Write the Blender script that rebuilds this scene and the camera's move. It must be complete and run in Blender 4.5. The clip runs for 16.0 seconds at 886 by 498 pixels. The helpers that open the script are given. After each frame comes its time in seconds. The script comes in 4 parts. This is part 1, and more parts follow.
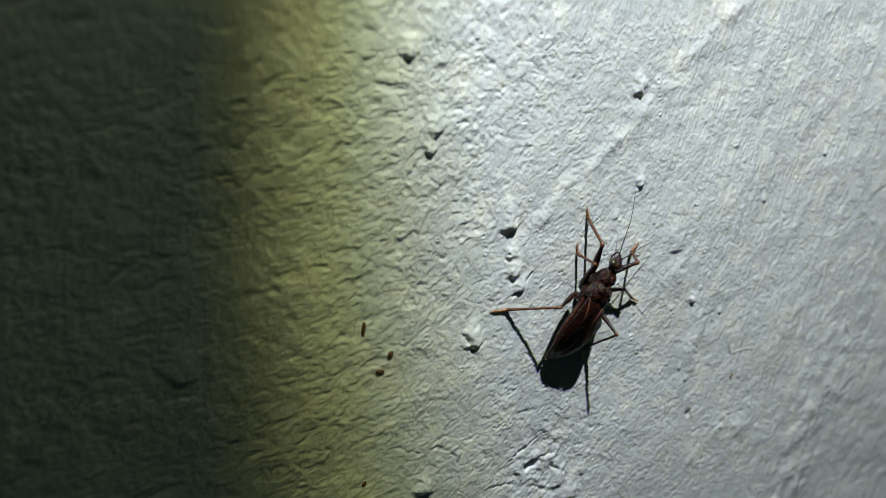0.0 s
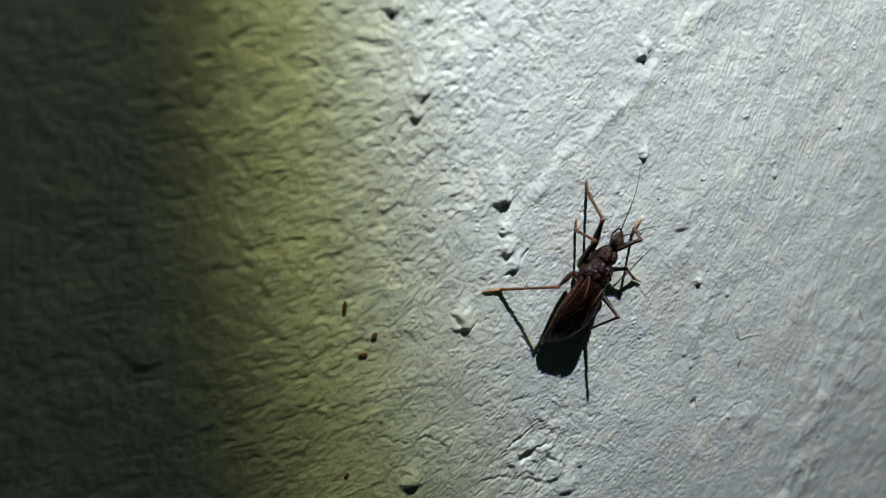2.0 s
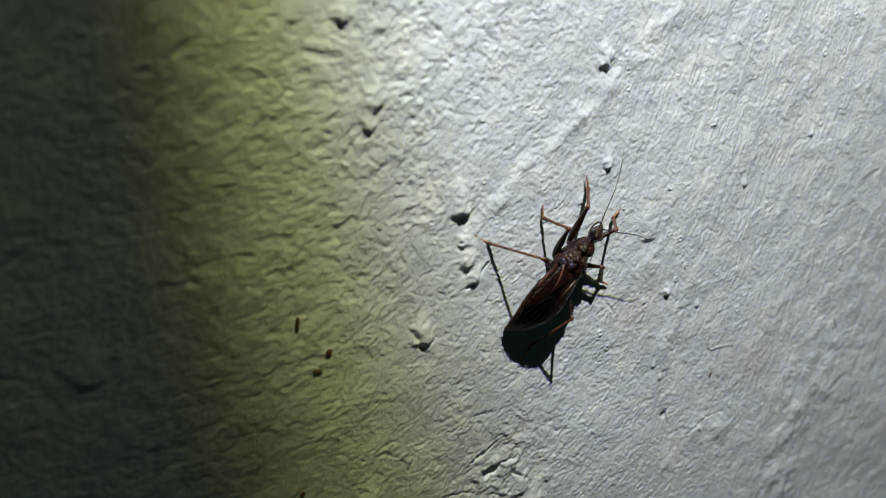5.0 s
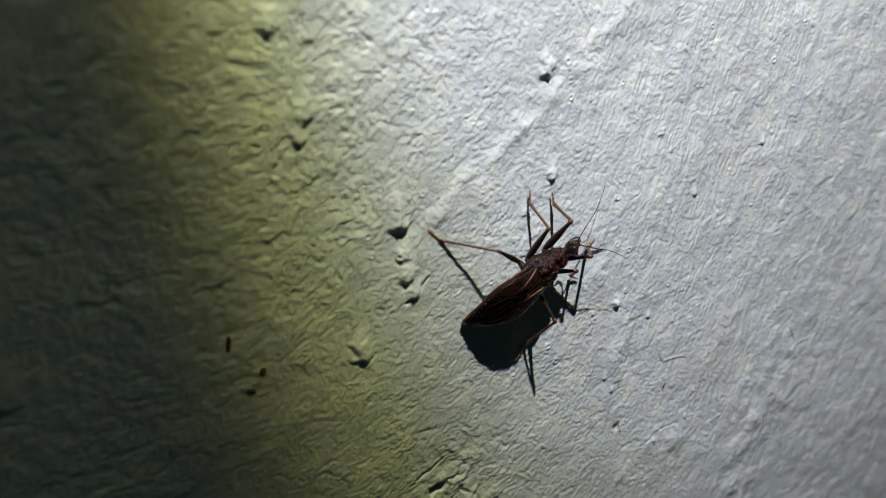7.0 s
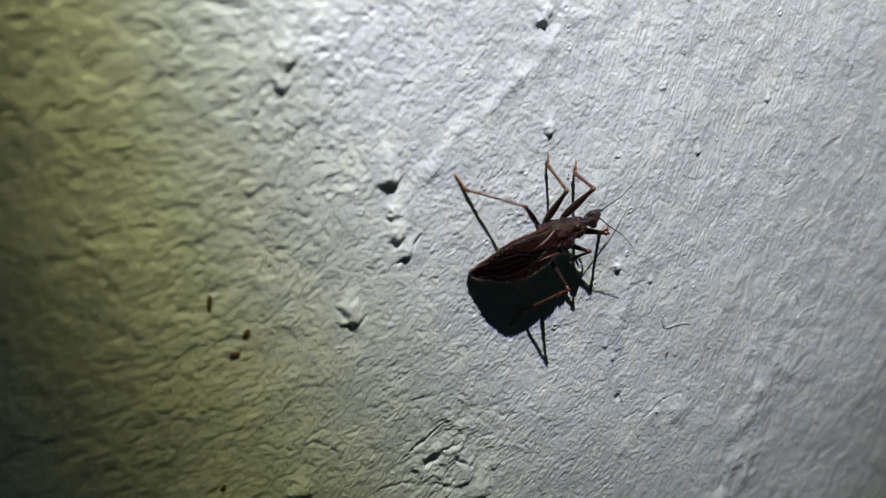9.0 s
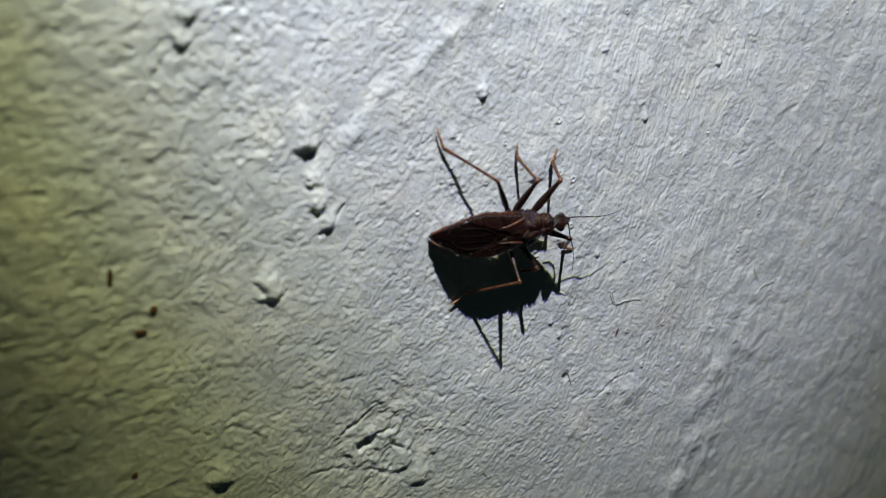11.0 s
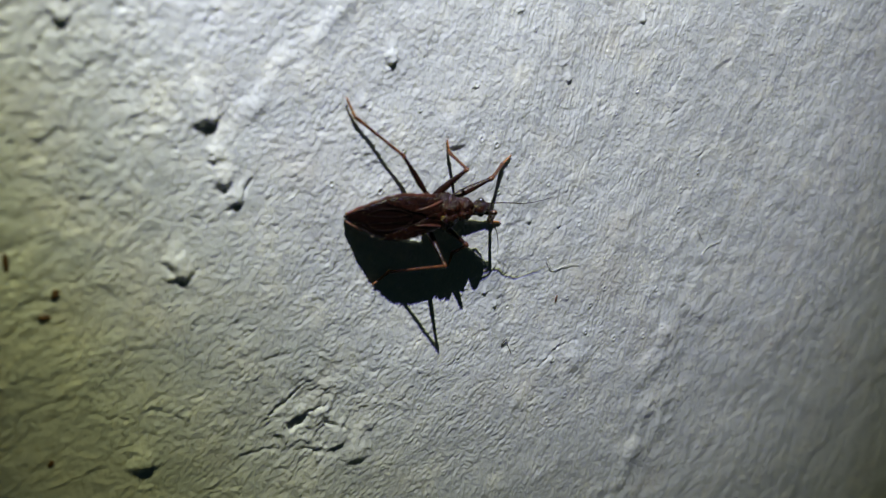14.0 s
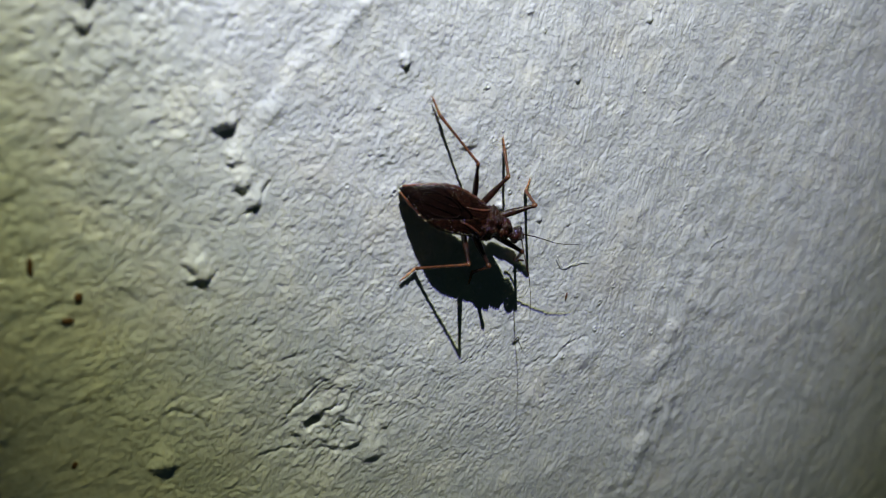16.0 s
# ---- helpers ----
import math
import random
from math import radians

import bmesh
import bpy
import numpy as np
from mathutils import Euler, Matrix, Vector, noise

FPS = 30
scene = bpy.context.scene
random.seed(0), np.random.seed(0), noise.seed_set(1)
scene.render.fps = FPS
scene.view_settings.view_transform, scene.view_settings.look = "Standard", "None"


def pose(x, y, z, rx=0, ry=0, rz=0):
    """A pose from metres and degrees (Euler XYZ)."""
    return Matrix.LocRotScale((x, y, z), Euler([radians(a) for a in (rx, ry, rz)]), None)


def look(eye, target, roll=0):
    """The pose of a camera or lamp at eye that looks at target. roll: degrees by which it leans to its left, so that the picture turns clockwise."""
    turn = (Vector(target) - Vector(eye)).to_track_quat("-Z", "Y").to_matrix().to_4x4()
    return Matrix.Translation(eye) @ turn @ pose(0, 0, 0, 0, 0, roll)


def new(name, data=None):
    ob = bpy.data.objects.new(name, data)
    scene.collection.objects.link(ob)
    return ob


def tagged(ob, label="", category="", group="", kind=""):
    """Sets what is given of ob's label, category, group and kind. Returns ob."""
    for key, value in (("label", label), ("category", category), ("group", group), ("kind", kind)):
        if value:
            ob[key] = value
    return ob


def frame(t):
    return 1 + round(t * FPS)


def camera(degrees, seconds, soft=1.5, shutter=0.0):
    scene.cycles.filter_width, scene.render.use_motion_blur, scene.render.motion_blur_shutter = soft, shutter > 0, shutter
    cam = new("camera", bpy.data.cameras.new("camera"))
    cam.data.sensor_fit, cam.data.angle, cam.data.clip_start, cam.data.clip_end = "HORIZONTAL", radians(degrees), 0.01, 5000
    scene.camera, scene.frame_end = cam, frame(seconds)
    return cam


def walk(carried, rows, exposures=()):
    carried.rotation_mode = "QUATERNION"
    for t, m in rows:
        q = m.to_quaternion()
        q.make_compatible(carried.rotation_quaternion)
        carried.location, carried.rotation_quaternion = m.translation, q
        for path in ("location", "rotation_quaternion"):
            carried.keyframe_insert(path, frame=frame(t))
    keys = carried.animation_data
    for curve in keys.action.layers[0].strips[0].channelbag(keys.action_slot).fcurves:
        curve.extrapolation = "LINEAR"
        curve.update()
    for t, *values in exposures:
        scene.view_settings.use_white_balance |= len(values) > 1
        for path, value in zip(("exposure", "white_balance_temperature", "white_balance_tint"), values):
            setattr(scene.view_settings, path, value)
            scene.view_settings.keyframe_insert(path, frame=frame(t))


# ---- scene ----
cam = camera(51.5, 16.0, soft=1.0)
cam.data.dof.use_dof, cam.data.dof.focus_distance, cam.data.dof.aperture_fstop = True, 0.117, 23.0
# The camera is carried about a hand's length from an upright wall (the plane y = 0); it looks down and to its right.
METRES, EYE, TILT, LEAN, TURN, BACK = 0.067, 1.5, -20.57, 0.0, -29.62, 0.0897
ROWS = [
    (0.0, 0.0, 0.0, 0.0, -0.0, 0.0, -0.0),
    (0.5, -0.0125, -0.0338, 0.0116, 0.17, 0.0, 0.01),
    (1.0, -0.0506, -0.0407, -0.0061, 0.23, -0.12, -0.07),
    (1.5, 0.0072, 0.0645, -0.0085, -0.04, -0.19, -0.01),
    (2.0, 0.0245, 0.1187, -0.0372, 0.15, -0.23, -0.04),
    (2.5, 0.0404, 0.1174, -0.0266, 0.09, -0.22, -0.03),
    (3.0, 0.051, 0.1299, -0.0242, 0.02, -0.15, 0.01),
    (5.5, 0.1239, 0.1714, 0.0022, -0.25, -0.45, 0.13),
    (6.0, 0.1591, 0.1857, 0.0183, -0.52, -0.24, 0.44),
    (6.5, 0.15, 0.1774, 0.0179, -0.75, -0.3, 0.44),
    (7.0, 0.1674, 0.1877, 0.0098, -1.07, -0.26, 0.49),
    (7.5, 0.1961, 0.2084, -0.04, -0.71, -0.55, 0.55),
    (8.0, 0.1822, 0.231, -0.0459, -1.16, -0.3, 0.78),
    (10.5, 0.2343, 0.3209, -0.085, -1.53, -1.1, 1.05),
    (11.0, 0.2728, 0.3452, -0.0884, -2.01, -1.15, 1.5),
    (11.5, 0.2887, 0.3469, -0.0961, -2.16, -1.18, 2.35),
    (12.0, 0.3118, 0.3672, -0.1034, -2.33, -1.18, 3.11),
    (12.5, 0.3189, 0.372, -0.106, -2.52, -1.37, 3.31),
    (13.0, 0.3535, 0.3799, -0.0965, -2.59, -1.65, 3.41),
    (13.5, 0.3901, 0.38, -0.1247, -2.51, -1.46, 4.16),
    (14.0, 0.4022, 0.3672, -0.13, -2.12, -1.74, 4.34),
    (14.5, 0.3705, 0.3481, -0.1309, -2.52, -1.61, 4.67),
    (15.0, 0.3707, 0.3442, -0.1048, -2.43, -1.67, 4.77),
    (15.5, 0.3577, 0.3496, -0.1215, -2.44, -1.88, 4.82),
    (16.0, 0.3697, 0.3492, -0.1237, -2.47, -1.91, 4.97),
]
# seconds, stops, kelvin, tint: the camera's own exposure and white balance drift a little
EXPOSURES = [(0, -0.17, 6500, 4.5), (3, -0.14, 6500, 6.0), (5.5, -0.11, 6500, 9.5), (8, -0.09, 6450, 12.5), (10.5, -0.09, 6420, 13.0), (16, -0.05, 6420, 12.0)]
walk(cam, [(t, pose(0, -BACK, EYE, TILT, LEAN, TURN) @ pose(METRES * x, METRES * y, METRES * z, 90 + pitch, roll, yaw)) for t, x, y, z, yaw, pitch, roll in ROWS], EXPOSURES)

# ---- light: night, one hand torch held above, close along the wall ----
world = bpy.data.worlds.new("night")
scene.world = world
world.use_nodes = True
world.node_tree.nodes["Background"].inputs["Color"].default_value = (0.42, 0.80, 0.72, 1)
world.node_tree.nodes["Background"].inputs["Strength"].default_value = 0.011
# the torch hangs in the other hand, out of sight above; seconds, and where its beam meets the wall, in millimetres
TORCH = Vector((0.0578, -0.0911, 1.6519))
BEAM_ROWS = [
    (0, 114.8, 1506.5), (0.5, 110.3, 1513.0), (1, 107.5, 1519.0), (2, 105.0, 1527.0), (3, 103.8, 1532.5), (5.5, 103.2, 1538.5), (6, 102.0, 1543.5), (7, 102.2, 1547.0), (7.5, 97.6, 1547.0),
    (8, 92.6, 1547.0), (10.5, 90.4, 1549.3), (11.5, 90.0, 1549.4), (13, 90.4, 1549.7), (14.5, 91.3, 1548.7), (16, 91.5, 1549.3),
]
# three tinted diodes, unseen, are added to give the beam its coloured rings
# the diodes: place across the torch's face, how far each squints to the side, size, mouth of the cup in millimetres, strength, colour
DIODES = [
    ((0.0, -1.23), 2.2, 0.138, 0.852, 3420000, (0.345, 0.33, 1.06)),
    ((1.14, 0.51), 0.0, 0.197, 0.900, 2040000, (0.90, 1.0, 0.54)),
    ((-1.14, 0.48), 0.0, 0.102, 1.053, 1190000, (1.0, 0.84, 0.08)),
]
CUP = 2.04
# strength and colour of an added, unseen emitter that brightens round the beam
SPILL = 165000, (0.68, 0.80, 0.50)


# ---- materials ----
def material(name, roughness=0.5, metallic=0.0):
    m = bpy.data.materials.new(name)
    m.use_nodes = True
    n, l = m.node_tree.nodes, m.node_tree.links
    b = n["Principled BSDF"]
    b.inputs["Roughness"].default_value, b.inputs["Metallic"].default_value = roughness, metallic
    return m, n, l, b


def noise_node(n, l, scale, detail=4.0, rough=0.55, stretch=None):
    co = n.new("ShaderNodeTexCoord")
    tex = n.new("ShaderNodeTexNoise")
    tex.inputs["Scale"].default_value, tex.inputs["Detail"].default_value, tex.inputs["Roughness"].default_value = scale, detail, rough
    if stretch:
        mp = n.new("ShaderNodeMapping")
        mp.inputs["Scale"].default_value, mp.inputs["Rotation"].default_value = stretch[0], stretch[1]
        l.new(co.outputs["Object"], mp.inputs["Vector"])
        l.new(mp.outputs["Vector"], tex.inputs["Vector"])
    else:
        l.new(co.outputs["Object"], tex.inputs["Vector"])
    return tex


def ramp(n, l, source, stops):
    r = n.new("ShaderNodeValToRGB")
    while len(r.color_ramp.elements) < len(stops):
        r.color_ramp.elements.new(0.5)
    for e, (p, c) in zip(r.color_ramp.elements, stops):
        e.position, e.color = p, (*c, 1)
    l.new(source, r.inputs["Fac"])
    return r


def mix(n, l, a, b, fac, blend="MIX"):
    m = n.new("ShaderNodeMix")
    m.data_type, m.blend_type = "RGBA", blend
    l.new(a, m.inputs[6]), l.new(b, m.inputs[7])
    if isinstance(fac, float):
        m.inputs[0].default_value = fac
    else:
        l.new(fac, m.inputs[0])
    return m.outputs[2]


def bump(n, l, b, height, strength, distance):
    k = n.new("ShaderNodeBump")
    k.inputs["Strength"].default_value, k.inputs["Distance"].default_value = strength, distance
    l.new(height, k.inputs["Height"])
    l.new(k.outputs["Normal"], b.inputs["Normal"])
    return k


def wall_paint():
    m, n, l, b = material("painted_plaster", 0.48)
    broad = noise_node(n, l, 190, 4, 0.6)
    fine = noise_node(n, l, 900, 5, 0.6)
    base = ramp(n, l, broad.outputs["Fac"], [(0.30, (0.575, 0.60, 0.635)), (0.52, (0.63, 0.645, 0.665)), (0.68, (0.74, 0.74, 0.715))])
    grain = ramp(n, l, fine.outputs["Fac"], [(0.25, (0.92, 0.92, 0.91)), (0.5, (1, 1, 1)), (0.75, (1.0, 1.0, 1.0))])
    col = mix(n, l, base.outputs["Color"], grain.outputs["Color"], 1.0, "MULTIPLY")
    rust = noise_node(n, l, 420, 2)
    spots = ramp(n, l, rust.outputs["Fac"], [(0.0, (0, 0, 0)), (0.74, (0, 0, 0)), (0.79, (0.5, 0.5, 0.5))])
    brown = n.new("ShaderNodeRGB")
    brown.outputs[0].default_value = (0.34, 0.24, 0.17, 1)
    # old ochre stains and faint grime that show through the coats
    old = noise_node(n, l, 75, 5, 0.62)
    stain = ramp(n, l, old.outputs["Fac"], [(0.0, (0, 0, 0)), (0.53, (0, 0, 0)), (0.72, (0.34, 0.34, 0.34))])
    ochre = n.new("ShaderNodeRGB")
    ochre.outputs[0].default_value = (0.52, 0.45, 0.36, 1)
    col = mix(n, l, col, ochre.outputs[0], stain.outputs["Color"])
    l.new(mix(n, l, col, brown.outputs[0], spots.outputs["Color"]), b.inputs["Base Color"])
    rr = ramp(n, l, fine.outputs["Fac"], [(0.3, (0.40, 0.40, 0.40)), (0.7, (0.24, 0.24, 0.24))])
    l.new(rr.outputs["Color"], b.inputs["Roughness"])
    micro = noise_node(n, l, 2300, 5, 0.68, ((1.0, 1.0, 0.75), (0.0, radians(-20), 0.0)))
    wrinkle = noise_node(n, l, 1300, 4, 0.6, ((1.0, 1.0, 0.6), (0.0, radians(-40), 0.0)))
    wrinkle.inputs["Distortion"].default_value = 0.5
    crease = ramp(n, l, wrinkle.outputs["Fac"], [(0.38, (1, 1, 1)), (0.50, (0, 0, 0)), (0.58, (1, 1, 1))])
    where = noise_node(n, l, 260, 3)
    mask = ramp(n, l, where.outputs["Fac"], [(0.42, (0.6, 0.6, 0.6)), (0.60, (0.0, 0.0, 0.0))])
    grey = n.new("ShaderNodeRGB")
    grey.outputs[0].default_value = (1, 1, 1, 1)
    folds = mix(n, l, grey.outputs[0], crease.outputs["Color"], mask.outputs["Color"])
    bump(n, l, b, mix(n, l, micro.outputs["Color"], folds, 0.14), 1.0, 0.00022)
    return m


def chitin(name, dark, light, roughness, scale, grain, coat=0.0, sheen=0.5):
    m, n, l, b = material(name, roughness)
    t = noise_node(n, l, scale, 5, 0.6)
    c = ramp(n, l, t.outputs["Fac"], [(0.35, dark), (0.68, light)])
    l.new(c.outputs["Color"], b.inputs["Base Color"])
    b.inputs["Coat Weight"].default_value = coat
    b.inputs["Specular IOR Level"].default_value = sheen
    g = noise_node(n, l, scale * 3.5, 3)
    bump(n, l, b, g.outputs["Fac"], 0.6, grain)
    return m


WALL = wall_paint()
PRONOTUM = chitin("pronotum_chitin", (0.006, 0.0025, 0.002), (0.040, 0.011, 0.006), 0.20, 1500, 0.00040, 0.0, 0.42)
CORIUM = chitin("corium_leather", (0.005, 0.0022, 0.0018), (0.022, 0.0068, 0.0045), 0.24, 1700, 0.00024, 0.0, 0.24)
MEMBRANE = chitin("wing_membrane", (0.003, 0.0016, 0.0015), (0.009, 0.0036, 0.003), 0.22, 1100, 0.00014, 0.0, 0.26)
VEIN = chitin("vein_chitin", (0.004, 0.002, 0.0018), (0.012, 0.0045, 0.0035), 0.5, 1500, 0.00010, 0.0, 0.10)
CLAVUS = chitin("clavus_chitin", (0.025, 0.009, 0.006), (0.12, 0.040, 0.026), 0.28, 1400, 0.00014, 0.0, 0.6)
ABDOMEN = chitin("abdomen_chitin", (0.006, 0.003, 0.003), (0.024, 0.008, 0.005), 0.45, 1100, 0.00022, 0.0, 0.15)
PALE = chitin("pale_spot", (0.30, 0.22, 0.15), (0.50, 0.40, 0.30), 0.45, 2000, 0.00004)
TIP = chitin("rusty_edge", (0.10, 0.030, 0.012), (0.22, 0.070, 0.028), 0.42, 1500, 0.00005)
FEMUR = chitin("femur_chitin", (0.005, 0.0025, 0.002), (0.030, 0.009, 0.006), 0.32, 1300, 0.00012, 0.0, 0.3)
TIBIA = chitin("tibia_chitin", (0.035, 0.012, 0.006), (0.15, 0.050, 0.020), 0.36, 1500, 0.00005)
TARSUS = chitin("tarsus_chitin", (0.17, 0.068, 0.024), (0.42, 0.20, 0.080), 0.45, 1600, 0.00004)
EYE_BLACK = chitin("eye_facets", (0.008, 0.006, 0.006), (0.02, 0.014, 0.012), 0.12, 3000, 0.00003, 0.5)
GRAINS = chitin("pale_grain", (0.14, 0.12, 0.10), (0.34, 0.30, 0.26), 0.5, 2000, 0.00001)
HAIR = chitin("grey_fibre", (0.60, 0.60, 0.57), (0.78, 0.78, 0.75), 0.5, 2000, 0.00001)
DARK_FIBRE = chitin("dark_fibre", (0.03, 0.025, 0.02), (0.07, 0.055, 0.045), 0.6, 2000, 0.00001)
FLAKE = chitin("brown_flake", (0.045, 0.022, 0.012), (0.16, 0.075, 0.035), 0.6, 1500, 0.00006)
MM = 0.001


# ---- the wall: rough plaster under several coats of paint ----
def lattice(x, y, seed):
    """Gradient noise on a lattice, about -1 to 1."""
    xi, yi = np.floor(x).astype(np.int64), np.floor(y).astype(np.int64)
    fx, fy = x - xi, y - yi

    def corner(dx, dy):
        k = ((xi + dx) * 374761393 + (yi + dy) * 668265263 + seed * 1274126177) & 0xFFFFFFFF
        k = ((k ^ (k >> 13)) * 1274126177) & 0xFFFFFFFF
        a = (k ^ (k >> 16)) / 4294967296.0 * 2 * np.pi
        return np.cos(a) * (fx - dx) + np.sin(a) * (fy - dy)

    u, v = fx ** 3 * (fx * (fx * 6 - 15) + 10), fy ** 3 * (fy * (fy * 6 - 15) + 10)
    a, b, c, d = corner(0, 0), corner(1, 0), corner(0, 1), corner(1, 1)
    return 1.5 * ((a + (b - a) * u) * (1 - v) + (c + (d - c) * u) * v)


def smooth(a, b, x):
    t = np.clip((x - a) / (b - a), 0, 1)
    return t * t * (3 - 2 * t)


def strokes(u, v, degrees, along, across, seed):
    """Noise drawn out along one direction, as a brush leaves it."""
    c, s = math.cos(radians(degrees)), math.sin(radians(degrees))
    return lattice((u * c + v * s) / along, (v * c - u * s) / across, seed)


# lumps in the plaster: x, z, radius, height in millimetres
LUMPS = [
    (60.4, 1462.7, 1.0, 0.95), (60.2, 1464.8, 0.7, 0.5), (60.9, 1458.7, 0.8, 0.60), (61.3, 1456.2, 0.95, 0.80), (62.2, 1453.9, 0.8, 0.80), (55.4, 1447.9, 1.2, 0.85),
    (80.1, 1477.7, 0.95, 0.66), (81.6, 1465.0, 0.7, 0.42), (93.2, 1445.4, 0.55, 0.55), (49.8, 1475.9, 1.0, 0.7), (77.6, 1460.9, 0.5, 0.15),
    (49.2, 1473.6, 0.7, 0.6), (46.8, 1485.0, 0.9, 0.6), (18.6, 1452.6, 1.8, 0.45), (48.2, 1428.0, 1.1, 0.7), (89.0, 1454.7, 1.3, 0.35),
    (70.3, 1421.5, 1.0, 0.28), (72.4, 1418.6, 1.3, 0.42), (74.5, 1422.0, 0.7, 0.18),
]
LUMPS_SMALL = [
    (104.0, 1440.3, 0.35, 0.20), (93.5, 1432.2, 0.36, 0.28), (92.1, 1434.4, 0.30, 0.18), (105.9, 1458.9, 0.4, 0.24), (118.1, 1464.4, 0.45, 0.30), (99.0, 1468.0, 0.6, 0.2), (99.3, 1442.1, 0.40, 0.16),
    (89.2, 1444.9, 0.35, 0.15), (124.0, 1420.0, 1.0, 0.3),
]
# low rounded swells under the paint: x, z, radius, height in millimetres
SWELLS = [
    (95.1, 1442.6, 1.3, 0.24), (94.7, 1439.7, 1.4, 0.26), (93.6, 1437.0, 1.3, 0.26), (94.5, 1434.4, 1.2, 0.22), (93.0, 1430.6, 1.2, 0.16), (88.0, 1457.0, 1.2, 0.24), (89.5, 1450.5, 1.1, 0.22),
    (106.3, 1420.2, 1.5, 0.40), (101.6, 1421.4, 1.2, 0.30), (96.6, 1417.4, 1.3, 0.30), (123.6, 1418.6, 1.2, 0.50), (125.6, 1418.9, 1.1, 0.42), (119.4, 1412.2, 1.3, 0.40), (124.3, 1406.6, 1.5, 0.55),
    (120.0, 1407.3, 1.4, 0.55), (123.2, 1402.2, 1.3, 0.40), (118.5, 1400.5, 1.6, 0.60), (116.6, 1399.6, 1.3, 0.45), (119.5, 1404.6, 1.1, 0.40), (128.0, 1421.3, 1.3, 0.35), (130.6, 1424.3, 1.4, 0.30), (132.6, 1427.9, 1.3, 0.26),
    (122.0, 1413.6, 1.1, 0.35), (126.4, 1414.2, 1.0, 0.30), (114.6, 1395.4, 1.6, 0.5), (116.8, 1392.0, 1.5, 0.45), (113.5, 1388.6, 1.5, 0.4),
]


# cracks and lips in the paint: from x, z to x, z, and the depth, in millimetres
CRACKS = [
    (96.4, 1421.7, 98.5, 1422.2, 0.30), (100.1, 1420.9, 102.0, 1422.3, 0.35), (102.0, 1422.3, 103.5, 1422.9, 0.30), (103.5, 1422.9, 106.8, 1423.0, 0.25),
    (44.5, 1435.5, 47.3, 1433.7, 0.25), (47.3, 1433.7, 50.0, 1434.0, 0.25), (50.0, 1434.0, 52.2, 1432.4, 0.28), (52.2, 1432.4, 53.4, 1430.4, 0.25),
    (62.4, 1428.3, 64.3, 1429.3, 0.95), (64.3, 1429.3, 66.5, 1430.4, 0.95), (66.8, 1427.0, 69.4, 1426.8, 0.8), (58.5, 1424.6, 62.3, 1423.9, 0.6), (69.0, 1424.6, 71.2, 1423.0, 0.8), (66.0, 1422.4, 68.2, 1420.8, 0.7), (68.1, 1434.2, 70.4, 1433.5, 0.30), (79.2, 1452.9, 76.3, 1451.9, 0.22),
    # the V at x 54 to 57 is grooved in for a lump's shadow
    (61.3, 1453.0, 62.6, 1454.0, 1.0), (62.6, 1454.0, 64.1, 1455.8, 0.9), (54.1, 1449.0, 55.3, 1446.5, 0.8), (55.3, 1446.5, 57.0, 1447.7, 0.8), (58.1, 1438.8, 59.2, 1437.6, 0.35), (53.9, 1433.2, 56.2, 1433.9, 0.25),
]
CRACKS_MORE = [(130.7, 1444.6, 129.5, 1444.0, 0.30), (65.1, 1430.5, 66.8, 1431.2, 0.35), (62.4, 1435.4, 65.1, 1435.1, 0.25), (71.1, 1457.5, 74.8, 1461.4, 0.18)]
BUBBLES = [(random.uniform(20, 150), random.uniform(1375, 1490), random.uniform(0.20, 0.42), random.uniform(0.05, 0.15)) for _ in range(320)]

# the bumps of the lumpy seam
RIDGE = [(118.3 + 0.40 * (z - 1401) + random.gauss(0, 3.4), z, random.uniform(0.6, 1.3), random.uniform(0.05, 0.15)) for z in np.arange(1378, 1434, 0.6)]

# wrinkles in the paint: direction in degrees, length, spacing, seed, depth in millimetres
FURROWS = [(28, 2.6, 1.0, 28, 0.052), (20, 2.0, 0.8, 29, 0.042), (40, 2.3, 0.9, 40, 0.048), (8, 2.4, 1.0, 62, 0.034), (52, 1.8, 0.75, 63, 0.040), (34, 1.3, 0.55, 64, 0.028), (46, 4.5, 1.7, 65, 0.045)]


def groove(n, width):
    """A narrow furrow where the noise passes through nought."""
    return np.maximum(0, 1 - np.abs(n) / width) ** 2


